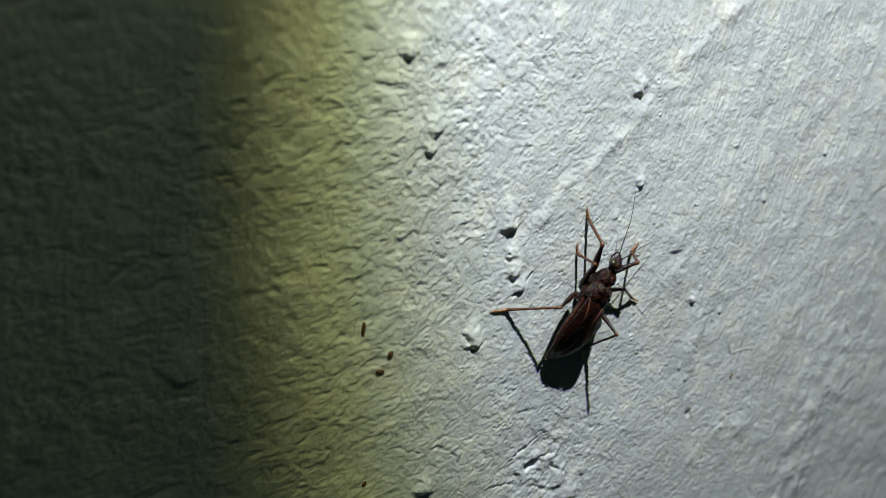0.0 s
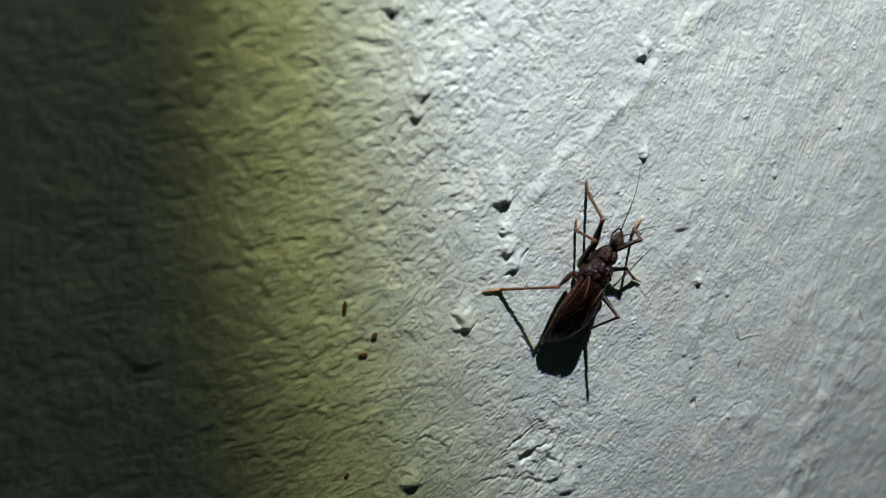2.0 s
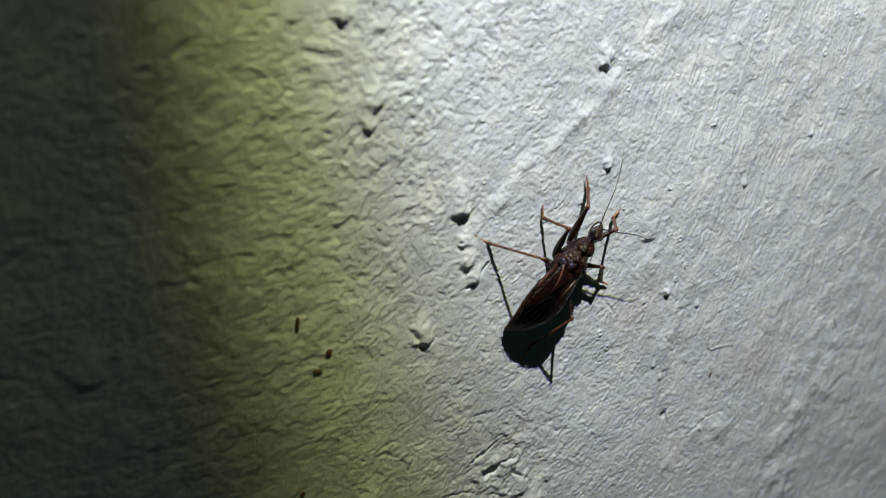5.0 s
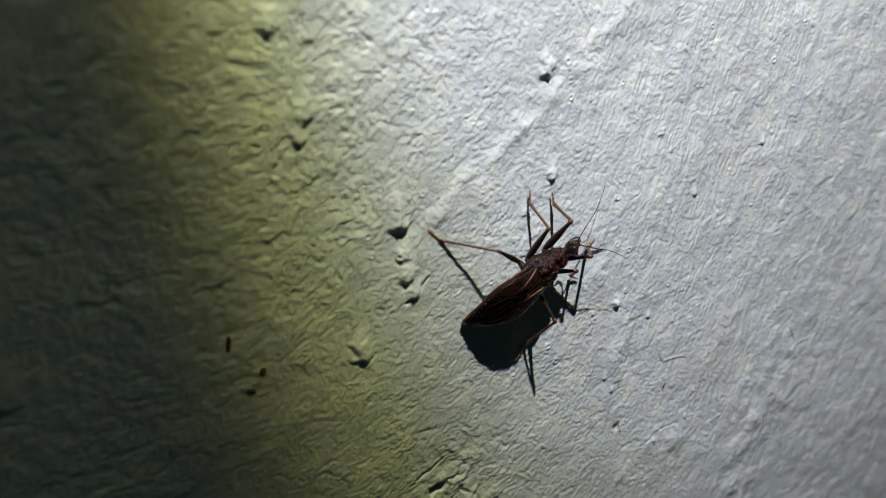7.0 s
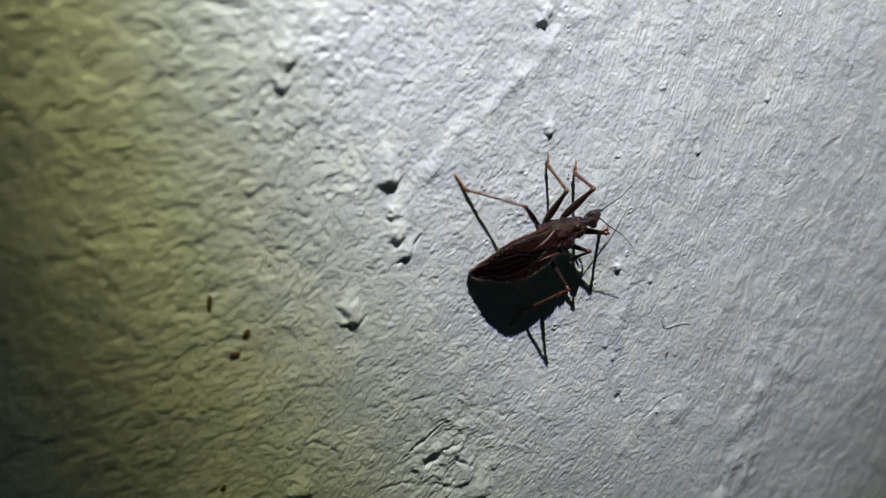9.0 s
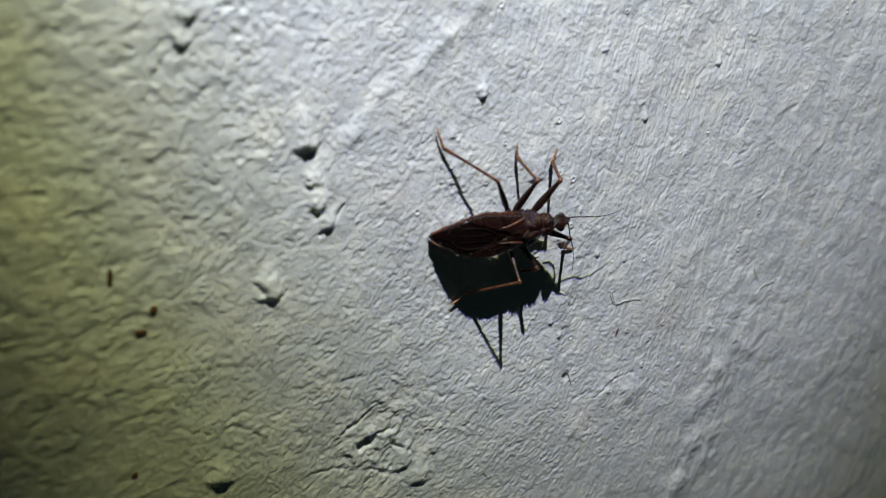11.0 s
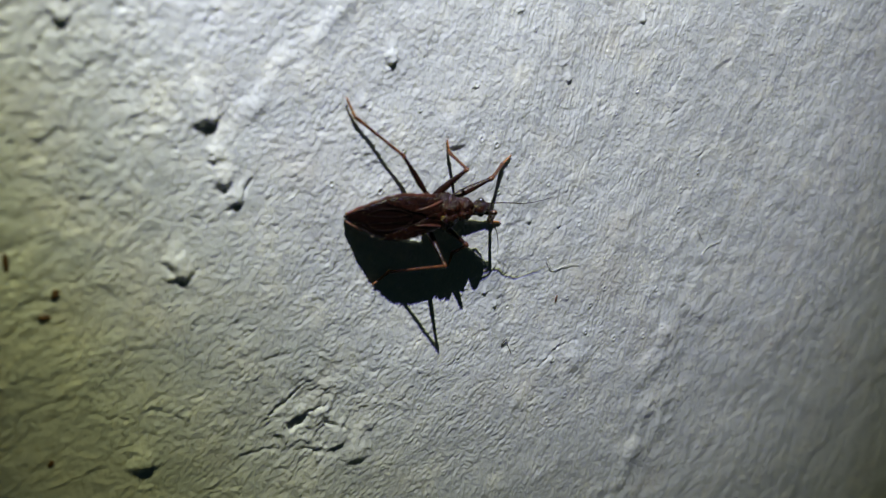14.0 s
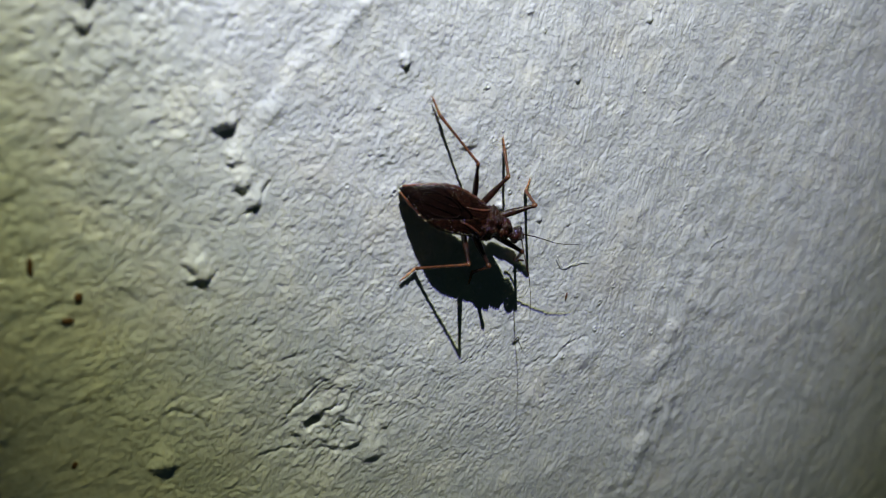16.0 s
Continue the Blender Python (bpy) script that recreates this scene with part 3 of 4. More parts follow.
def build_body(bug):
    bm = bmesh.new()
    loft(bm, [(s, 0, 0, max(0.12, curve_at(HALF, s) - 0.25), 0.25 + 0.1 * (s > -7), 0.2 + 1.25 * math.sin(math.pi * min(1, max(0.0, (s + 8.2) / 15)) ** 0.8)) for s in np.linspace(-8.1, 3.6, 26)], 24)
    part("abdomen", on_axis(bm), ABDOMEN, bug)
    # the flat rim that stands out beside the wings, with a row of pale spots
    for side in (1, -1):
        bm = bmesh.new()
        tops = []
        for s in np.linspace(-8.0, 2.0, 40):
            w = curve_at(HALF, s)
            saw = 0.05 * math.sin(s * 4.4)
            tops.append([bm.verts.new((s, side * y, z)) for y, z in ((max(0.05, w - 0.7), 0.18), (w + 0.10 + saw, 0.28), (w + 0.14 + saw, 0.20), (max(0.05, w - 0.7), 0.0))])
        for p, q in zip(tops, tops[1:]):
            for i in range(4):
                bm.faces.new((p[i], p[(i + 1) % 4], q[(i + 1) % 4], q[i]))
        bm.faces.new(tops[0]), bm.faces.new(tops[-1])
        rim = part("connexivum", on_axis(bm), CLAVUS, bug, "thin saw-edged brown rim of the abdomen")
        for s in (-5.4, -4.5, -3.5, -2.5, -1.5, -0.5, 0.4):
            bm = bmesh.new()
            bmesh.ops.create_icosphere(bm, subdivisions=1, radius=0.13 if side < 0 else 0.07)
            bmesh.ops.scale(bm, vec=(1.7, 0.6, 0.7), verts=bm.verts)
            bmesh.ops.translate(bm, vec=(s, side * (curve_at(HALF, s) + 0.12), 0.25), verts=bm.verts)
            part("spot", on_axis(bm), PALE, rim, "small pale spot")
    # wings: a leathery front half and a thin dark membrane, folded over one another
    for side, lift in ((1, 0.06), (-1, 0.0)):
        edge = lambda s: side * max(0.08, curve_at(HALF, s) - 0.12)
        bm = wing_sheet(bmesh.new(), 3.3, -4.2, lambda s: side * (max(0.0, 0.75 * (s - 1.0) / 2.3) if s > 1.0 else 1.9 * (1.0 - s) / 5.2 if s < -0.6 else 0.58 * (1.0 - s) / 1.6), edge, lift + 0.10)
        wing = part("wing", on_axis(bm), CORIUM, bug, "leathery dark brown forewing folded flat")
        bm = wing_sheet(bmesh.new(), 0.4, -8.05, lambda s: -side * min(0.5, 0.5 * curve_at(HALF, s)), edge, lift * 0.6)
        part("membrane", on_axis(bm), MEMBRANE, wing, "thin blackish wing membrane")
        for pts in ([(2.9, 1.45), (1.5, 1.3), (-0.6, 1.45), (-2.4, 1.9)], [(2.3, 0.8), (1.0, 0.5), (-0.6, 0.66), (-2.4, 1.15), (-4.2, 1.85)],
                    [(-1.2, 0.5), (-2.6, 1.15), (-4.2, 1.35), (-5.6, 1.15), (-6.6, 0.6)], [(-1.2, 0.5), (-3.0, 0.35), (-5.0, 0.4), (-6.6, 0.6)]):
            bm = bmesh.new()
            dense = []
            for (s0, y0), (s1, y1) in zip(pts, pts[1:]):
                dense += [(s0 + (s1 - s0) * k / 5, y0 + (y1 - y0) * k / 5) for k in range(5)]
            dense.append(pts[-1])
            tube(bm, [(s, side * y, dome(s, side * y) + lift + 0.09 - 0.06 * (s < -4.2), 0.038 if s > -1.5 else 0.020) for s, y in dense], 6)
            part("vein", on_axis(bm), VEIN, wing, "raised reddish brown vein")
        # a reddish stripe on the wing; its paler colour holds the shoulder highlight
        bm = bmesh.new()
        tube(bm, [(s, side * y, dome(s, side * y) + lift + 0.07, r) for s, y, r in ((2.9, 1.62, 0.06), (2.2, 1.38, 0.15), (1.2, 1.12, 0.16), (0.2, 0.95, 0.13), (-0.8, 0.88, 0.05))], 8)
        part("clavus_highlight", on_axis(bm), CLAVUS, wing, "glossy reddish stripe behind the shoulder, its highlight in the colour")
        bm = bmesh.new()
        tube(bm, [(s, side * (curve_at(HALF, s) * 0.97), 0.28, 0.12 - 0.045 * (s + 8.05)) for s in (-8.05, -7.85, -7.65, -7.45, -7.25, -7.05, -6.9)], 6)
        part("tail_edge", on_axis(bm), TIP, bug, "rusty orange tail edge")
        for mid, half, wide in ((-3.6, 2.5, 1.2),):
            bm = bmesh.new()
            loop = [(mid + half * math.cos(a), wide * (1 - 0.15 * math.cos(a)) * math.sin(a)) for a in (math.pi * k / 18 for k in range(1, 18))]
            tube(bm, [(s, side * y, dome(s, side * y) + lift + 0.10 - 0.05 * (s < -4.2), 0.036) for s, y in loop], 6)
            part("vein", on_axis(bm), VEIN, wing, "raised reddish brown vein")
    # thorax, scutellum and the two-lobed pronotum
    bm = bmesh.new()
    loft(bm, [(0.8, 0, -0.5, 1.5, 0.4, 0.5), (1.6, 0, -0.35, 1.9, 0.5, 1.4), (3.2, 0, -0.2, 1.95, 0.6, 1.9), (4.8, 0, -0.1, 1.15, 0.4, 1.85), (6.0, 0, 0, 1.05, 0.4, 1.3), (6.7, 0, 0, 0.8, 0.5, 0.7)], 24)
    part("thorax", on_axis(bm), ABDOMEN, bug)
    bm = bmesh.new()
    lobes = [(2.3, 0.35, 1.5, 0.65), (2.6, 0.35, 1.98, 0.90), (3.1, 0.36, 2.16, 1.18), (3.8, 0.36, 1.98, 1.28), (4.4, 0.32, 1.64, 1.14), (4.8, 0.26, 1.32, 0.84), (5.05, 0.23, 1.28, 0.80), (5.5, 0.22, 1.40, 1.02), (6.0, 0.14, 1.26, 0.94), (6.5, 0.06, 0.90, 0.66), (6.9, 0.02, 0.52, 0.42)]
    loft(bm, [(s, 0, *(float(np.interp(s, [r[0] for r in lobes], [r[k] for r in lobes])) for k in (1, 2, 3)), 0.6) for s in np.linspace(2.3, 6.9, 36)], 44)
    for v in bm.verts:
        up = v.co.z > 0.5
        v.co.z += (0.12 * math.exp(-((abs(v.co.y) - 0.62) / 0.22) ** 2) - 0.16 * math.exp(-(v.co.y / 0.15) ** 2)) * up
        v.co += 0.14 * noise.noise(v.co * 3.0) * Vector((0, 0.6, 1)) + 0.07 * noise.noise(v.co * 7.0) * Vector((0, 0.5, 1))
    rng = random.Random(5)
    for v in list(bm.verts):
        if v.co.z > 0.35 and rng.random() < 0.45:
            v.co += (v.co - Vector((v.co.x, 0, 0))).normalized() * rng.uniform(0.08, 0.24)
    pronotum = part("pronotum", on_axis(bm), PRONOTUM, bug, "grainy reddish brown pronotum with two lobes")
    bm = bmesh.new()
    bmesh.ops.create_icosphere(bm, subdivisions=2, radius=0.34)
    bmesh.ops.scale(bm, vec=(1.3, 0.9, 0.4), verts=bm.verts)
    bmesh.ops.translate(bm, vec=(5.75, 0, 1.02), verts=bm.verts)
    part("front_patch", on_axis(bm), CLAVUS, pronotum, "reddish patch on the front lobe")
    for side in (1, -1):
        bm = bmesh.new()
        tube(bm, [(3.0, side * 1.95, 0.5, 0.18), (3.0, side * 2.15, 0.58, 0.14), (3.0, side * 2.32, 0.62, 0.05)], 6)
        part("shoulder_spine", on_axis(bm), PRONOTUM, pronotum)
    bm = bmesh.new()
    loft(bm, [(2.8, 0, 0.9, 0.9, 0.28, 0.3), (2.3, 0, 0.95, 0.72, 0.30, 0.3), (1.6, 0, 1.0, 0.4, 0.28, 0.3), (0.9, 0, 1.08, 0.14, 0.14, 0.2), (0.5, 0, 1.12, 0.05, 0.05, 0.1)], 14)
    part("scutellum", on_axis(bm), PRONOTUM, bug, "triangular ridged scutellum")
    # head with a narrow neck, two round eyes and a curved beak
    bm = bmesh.new()
    loft(bm, [(6.4, 0, 0, 0.75, 0.5, 0.65), (6.8, 0, 0.05, 0.55, 0.42, 0.55), (7.05, 0, 0.1, 0.56, 0.48, 0.58), (7.35, 0, 0.16, 0.86, 0.78, 0.78), (7.7, 0, 0.18, 0.95, 0.86, 0.84), (8.1, 0, 0.14, 0.86, 0.72, 0.76), (8.5, 0, 0.05, 0.58, 0.48, 0.52), (8.9, 0, -0.02, 0.28, 0.25, 0.3), (9.15, 0, -0.08, 0.12, 0.12, 0.14)], 20)
    for v in bm.verts:
        v.co += 0.05 * noise.noise(v.co * 4.1) * Vector((0, 0.6, 1))
    skull = part("head", on_axis(bm), PRONOTUM, bug, "narrow dark brown head")
    for side in (1, -1):
        bm = bmesh.new()
        bmesh.ops.create_icosphere(bm, subdivisions=3, radius=0.45)
        bmesh.ops.translate(bm, vec=(7.75, side * 0.70, 0.30), verts=bm.verts)
        part("eye", on_axis(bm), EYE_BLACK, skull, "glossy black round eye")
        bm = bmesh.new()
        tube(bm, [(8.5, side * 0.28, 0.12, 0.14), (8.75, side * 0.36, 0.2, 0.13), (8.85, side * 0.38, 0.22, 0.08)], 8)
        part("antenna_socket", on_axis(bm), PRONOTUM, skull)
    bm = bmesh.new()
    tube(bm, [(8.95, 0, -0.1, 0.17), (9.2, 0, -0.45, 0.16), (9.05, 0, -0.95, 0.13), (8.4, 0, -1.2, 0.10), (7.4, 0, -1.05, 0.06)], 8)
    part("beak", on_axis(bm), FEMUR, skull, "curved dark beak folded below")


def build_grains(bug):
    """Tiny pale grains set along the edges of the wings and on the pronotum."""
    rng = random.Random(11)
    bm = bmesh.new()
    for k in range(190):
        if k < 120:
            x = rng.uniform(-7.4, 2.6)
            y = rng.choice((1, -1)) * max(0.1, curve_at(HALF, x) - abs(rng.gauss(0, 0.16)) - 0.1)
            at = Vector((x, y, dome(x, y) + 0.15))
        elif k < 126:
            x = rng.uniform(-7.0, 2.0)
            y = rng.uniform(-0.9, 0.9) * curve_at(HALF, x)
            at = Vector((x, y, dome(x, y) + 0.14))
        else:
            x, a = rng.uniform(2.6, 6.2), rng.uniform(0.2, 0.8) * math.pi
            w, up = (float(np.interp(x, (2.6, 3.1, 3.8, 4.8, 5.5, 6.2), row)) for row in ((1.95, 2.10, 1.84, 1.16, 1.26, 1.1), (1.23, 1.48, 1.54, 0.96, 1.14, 0.95)))
            at = Vector((x, w * math.cos(a), up * math.sin(a) + 0.05))
        made = bmesh.ops.create_icosphere(bm, subdivisions=1, radius=rng.uniform(0.018, 0.040))
        bmesh.ops.translate(bm, vec=at, verts=made["verts"])
    return tagged(part("back_grains", on_axis(bm), GRAINS, bug), "pale grains on the back", kind="stuff")


# hip in the bug's space, and the lengths of femur, tibia and tarsus, in millimetres
LEGS = {"LF": ((5.21, 0.76, 1.91), 5.36, 4.41, 1.5), "LM": ((2.95, 1.09, 1.40), 5.34, 4.18, 1.4), "LH": ((1.82, 1.77, 1.75), 5.57, 6.94, 2.2)}
for k in ("F", "M", "H"):
    hip, femur, tibia, foot = LEGS["L" + k]
    LEGS["R" + k] = ((hip[0], -hip[1], hip[2]), femur, tibia, foot)


def bristles(bm, length, radius, count, size, rng):
    for _ in range(count):
        x, a = rng.uniform(0.1, 0.97) * length, rng.uniform(0, 2 * math.pi)
        p = Vector((x, math.cos(a) * radius * 0.8, math.sin(a) * radius * 0.8))
        q = p + Vector((size * 0.5, math.cos(a) * size, math.sin(a) * size))
        t = Vector((0, -math.sin(a), math.cos(a))) * 0.014
        bm.faces.new([bm.verts.new(p - t), bm.verts.new(p + t), bm.verts.new(q)])


def build_leg(bug, key):
    hip, femur, tibia, foot = LEGS[key]
    rng = random.Random(key)
    fat = {"F": 0.47, "M": 0.43, "H": 0.36}[key[1]]
    h = Vector(hip)
    bm = bmesh.new()
    inner = Vector((h.x - 0.2, h.y * 0.6, h.z + 1.1))
    tube(bm, [(*inner, 0.5), (*inner.lerp(h, 0.5), 0.46), (*h, 0.34), (*(h + Vector((0.05, 0.06 * (1 if h.y > 0 else -1), -0.12))), 0.2)], 10)
    part("coxa", bm, FEMUR, bug, "stout hip joint of a leg")
    bm = bmesh.new()
    tube(bm, [(0, 0, 0, fat * 0.55), (femur * 0.06, 0, 0, fat * 0.75), (femur * 0.25, 0, 0, fat), (femur * 0.5, 0, 0, fat * 0.92), (femur * 0.75, 0, 0, fat * 0.62), (femur * 0.93, 0, 0, fat * 0.48), (femur, 0, 0, fat * 0.52), (femur * 1.02, 0, 0, fat * 0.25)], 10)
    bristles(bm, femur, fat * 0.8, 60, 0.16, rng)
    thigh = part("femur", bm, FEMUR, bug, "thickened dark brown thigh of a leg")
    for name, x0, x1, r0, r1, words in (("trochanter", -0.1, 0.55, 0.26, 0.62, "rusty orange joint at the base of the thigh"), ("knee", femur * 0.90, femur * 1.04, 0.60, 0.34, "rusty orange knee joint")):
        bm = bmesh.new()
        tube(bm, [(x0, 0, 0, fat * r0 * 0.6), (x0 + (x1 - x0) * 0.25, 0, 0, fat * r0 * 1.08), (x0 + (x1 - x0) * 0.7, 0, 0, fat * max(r0, r1) * 1.06), (x1, 0, 0, fat * r1 * 0.8)], 9)
        part(name, bm, TIBIA, thigh, words)
    bm = bmesh.new()
    k = {"F": 1.25, "M": 1.12, "H": 1.0}[key[1]]
    tube(bm, [(-0.06, 0, 0, 0.12), (0.1, 0, 0, 0.21 * k), (0.4, 0, 0, 0.17 * k), (tibia * 0.5, 0, 0, 0.15 * k), (tibia * 0.85, 0, 0, 0.175 * k), (tibia * 0.96, 0, 0, 0.23 * k), (tibia, 0, 0, 0.18)], 8)
    bristles(bm, tibia, 0.13, 90, 0.2, rng)
    shin = part("tibia", bm, TIBIA, bug, "slender reddish brown shin of a leg")
    bm = bmesh.new()
    tube(bm, [(-0.25, 0, 0.02, 0.14), (0, 0, 0, 0.18), (foot * 0.26, 0, -0.03, 0.165), (foot * 0.32, 0, -0.03, 0.09), (foot * 0.36, 0, -0.03, 0.145), (foot * 0.60, 0, -0.06, 0.135), (foot * 0.65, 0, -0.06, 0.08), (foot * 0.7, 0, -0.08, 0.125), (foot * 0.95, 0, -0.1, 0.10), (foot, 0, -0.12, 0.05)], 8)
    bristles(bm, foot, 0.14, 40, 0.16, rng)
    toe = part("tarsus", bm, TARSUS, bug, "pale orange jointed foot")
    for side in (1, -1):
        bm = bmesh.new()
        tube(bm, [(foot * 0.94, 0, -0.14, 0.04), (foot + 0.16, side * 0.12, -0.1, 0.03), (foot + 0.26, side * 0.16, -0.22, 0.012)], 5)
        part("claw", bm, TARSUS, toe, "tiny curved claw")
    return thigh, shin, toe


def build_antenna(bug, side):
    bm = bmesh.new()
    tube(bm, [(0, 0, 0, 0.085), (0.3, 0, 0, 0.075), (1.6, 0, 0.05, 0.07), (1.75, 0, 0.05, 0.085)], 7)
    scape = part("antenna", bm, FEMUR, bug, "thread-like dark antenna")
    bm = bmesh.new()
    tube(bm, [(1.7, 0, 0.05, 0.065), (3.2, side * -0.1, 0.10, 0.062), (4.6, side * -0.25, 0.08, 0.06), (4.7, side * -0.26, 0.08, 0.045), (6.3, side * -0.2, 0.0, 0.042), (8.0, 0, -0.1, 0.036), (9.5, side * 0.3, -0.25, 0.012)], 6)
    part("flagellum", bm, FEMUR, scape)
    return scape


bug = tagged(new("assassin_bug"), "dark reddish brown assassin bug clinging to the painted wall", "bug")
build_body(bug)
build_grains(bug)
legs = {key: build_leg(bug, key) for key in LEGS}
antennae = {"L": build_antenna(bug, 1), "R": build_antenna(bug, -1)}


# ---- what sticks to the wall ----
def on_wall(x, z):
    return -float(relief(np.array([x * MM]), np.array([z * MM]))[0])


def fibre(name, points, radius, mat, label):
    """A thread that lies on the paint, through points of (x, z, lift) in millimetres."""
    bm = bmesh.new()
    knots = [Vector((x, on_wall(x, z) - radius * 0.7 - lift, z)) for x, z, lift in points]
    dense = []
    n = len(knots)
    for i in range(n - 1):
        p0, p1, p2, p3 = (knots[min(max(i + k, 0), n - 1)] for k in (-1, 0, 1, 2))
        for k in range(6):
            t = k / 6
            dense.append(0.5 * (2 * p1 + (p2 - p0) * t + (2 * p0 - 5 * p1 + 4 * p2 - p3) * t * t + (3 * p1 - p0 - 3 * p2 + p3) * t ** 3))
    dense.append(knots[-1])
    tube(bm, [(*p, radius * (1 - 0.5 * i / len(dense))) for i, p in enumerate(dense)], 6)
    return tagged(part(name, bm, mat, None), label, "fibre")


fibre("hair", [(101.8, 1436.6, 0.35), (102.4, 1435.1, 0.2), (103.2, 1434.4, 0.15), (104.7, 1434.5, 0.12), (106.2, 1434.3, 0.10), (107.4, 1433.9, 0.05)], 0.060, HAIR, "pale curled hair stuck to the paint")
fibre("hair", [(130.7, 1428.8, 0.05), (131.8, 1429.6, 0.1), (133.0, 1429.9, 0.12), (134.4, 1429.9, 0.12), (135.8, 1430.1, 0.05)], 0.060, HAIR, "short pale curved hair stuck to the paint")
fibre("hair", [(129.8, 1433.0, 0.15), (130.4, 1432.0, 0.1), (131.4, 1430.6, 0.05)], 0.045, DARK_FIBRE, "short dark straight fibre on the paint")
fibre("hair", [(94.3, 1426.2, 0.05), (95.0, 1426.9, 0.2), (95.3, 1426.0, 0.1), (95.8, 1424.6, 0.0)], 0.07, DARK_FIBRE, "short dark bent fibre on the paint")


def flake(x, z, length, width, turn, label):
    bm = bmesh.new()
    bmesh.ops.create_icosphere(bm, subdivisions=2, radius=1)
    for v in bm.verts:
        k = 1 + 0.25 * noise.noise(v.co * 2.3 + Vector((x, z, 0)))
        v.co = Vector((v.co.x * width / 2 * k, v.co.y * 0.14, v.co.z * length / 2 * k))
    bmesh.ops.rotate(bm, matrix=Matrix.Rotation(radians(turn), 3, "Y"), verts=bm.verts)
    bmesh.ops.translate(bm, vec=(x, on_wall(x, z) - 0.08, z), verts=bm.verts)
    return tagged(part("flake", bm, FLAKE, None), label, "flake", "flakes on the wall")


flake(40.3, 1453.1, 2.0, 0.55, 8, "slim brown flake stuck to the paint")
flake(43.7, 1449.0, 1.1, 0.75, 25, "small rounded brown flake stuck to the paint")
flake(42.3, 1447.0, 0.6, 1.2, 15, "small dark crumb stuck to the paint")
flake(39.7, 1431.7, 0.9, 0.6, 30, "tiny reddish brown crumb stuck to the paint")
flake(103.3, 1430.2, 1.1, 0.3, 20, "thin reddish sliver stuck to the paint")

BODY_ROWS = [
    (0, 70.49, 1449.66, 59.2),
    (3, 70.49, 1449.66, 59.2),
    (5.5, 71.94, 1453.22, 46.6),
    (6, 72.96, 1453.49, 35.9),
    (6.5, 74.59, 1453.37, 29.7),
    (7, 75.19, 1453.17, 32.1),
    (7.5, 75.14, 1453.09, 29.5),
    (8, 75.12, 1453.08, 30.2),
    (10.5, 81.22, 1451.44, 1.5),
    (11, 81.85, 1450.05, -0.9),
    (11.5, 81.86, 1448.87, 4.5),
    (12, 81.38, 1448.85, 4.3),
    (12.5, 81.34, 1448.76, 4.0),
    (13, 81.39, 1448.48, 3.5),
    (13.5, 81.35, 1448.91, -7.1),
    (14, 81.46, 1448.48, -6.0),
    (14.5, 81.29, 1448.62, -6.0),
    (15, 81.74, 1448.81, -9.7),
    (15.5, 86.00, 1447.95, -31.4),
    (16, 85.74, 1447.31, -31.6),
]
LF_ROWS = [
    (0, 72.6, 1461.6, -9, 98),
    (3, 72.6, 1461.6, -9, 98),
    (5.5, 79.6, 1463.0, -36, 98),
    (6, 81.3, 1461.5, 3, 98),
    (6.5, 81.8, 1461.3, -6, 98),
    (7, 81.6, 1461.6, -3, 98),
    (7.5, 81.7, 1460.9, -6, 98),
    (8, 81.6, 1461.2, -3, 98),
    (10.5, 90.6, 1456.6, -6, 62),
    (11, 91.1, 1455.9, -15, 62),
    (11.5, 90.9, 1456.0, -15, 78),
    (12, 91.1, 1455.7, -15, 78),
    (12.5, 91.1, 1455.8, -12, 78),
    (13, 91.0, 1455.8, -12, 78),
    (13.5, 94.8, 1450.6, -9, 30),
    (14, 95.2, 1450.6, -12, 30),
    (14.5, 95.3, 1450.7, -6, 30),
    (15, 95.0, 1450.5, -12, 30),
    (15.5, 99.7, 1443.9, -15, 20),
    (16, 96.9, 1446.7, 0, 58),
]
LM_ROWS = [
    (0, 71.1, 1457.0, -5, 88),
    (3, 71.1, 1457.0, -5, 88),
    (5.5, 71.7, 1460.8, 15, 88),
    (6, 77.9, 1462.3, -9, 88),
    (6.5, 77.9, 1462.1, 9, 88),
    (7, 78.0, 1462.3, 9, 88),
    (7.5, 78.1, 1461.8, 9, 88),
    (8, 77.9, 1462.0, 12, 88),
    (10.5, 85.9, 1459.5, -3, 88),
    (11, 86.0, 1457.2, 6, 88),
    (11.5, 86.4, 1455.5, 9, 88),
    (12, 88.9, 1456.3, 3, 88),
    (12.5, 86.7, 1455.2, 9, 88),
    (13, 83.3, 1454.7, 30, 150),
    (13.5, 87.5, 1453.6, 6, 92),
    (14, 87.7, 1453.6, 6, 92),
    (14.5, 87.5, 1453.6, 6, 92),
    (15, 87.7, 1453.6, 6, 92),
    (15.5, 93.8, 1452.5, 3, 92),
    (16, 93.9, 1452.7, 3, 92),
]
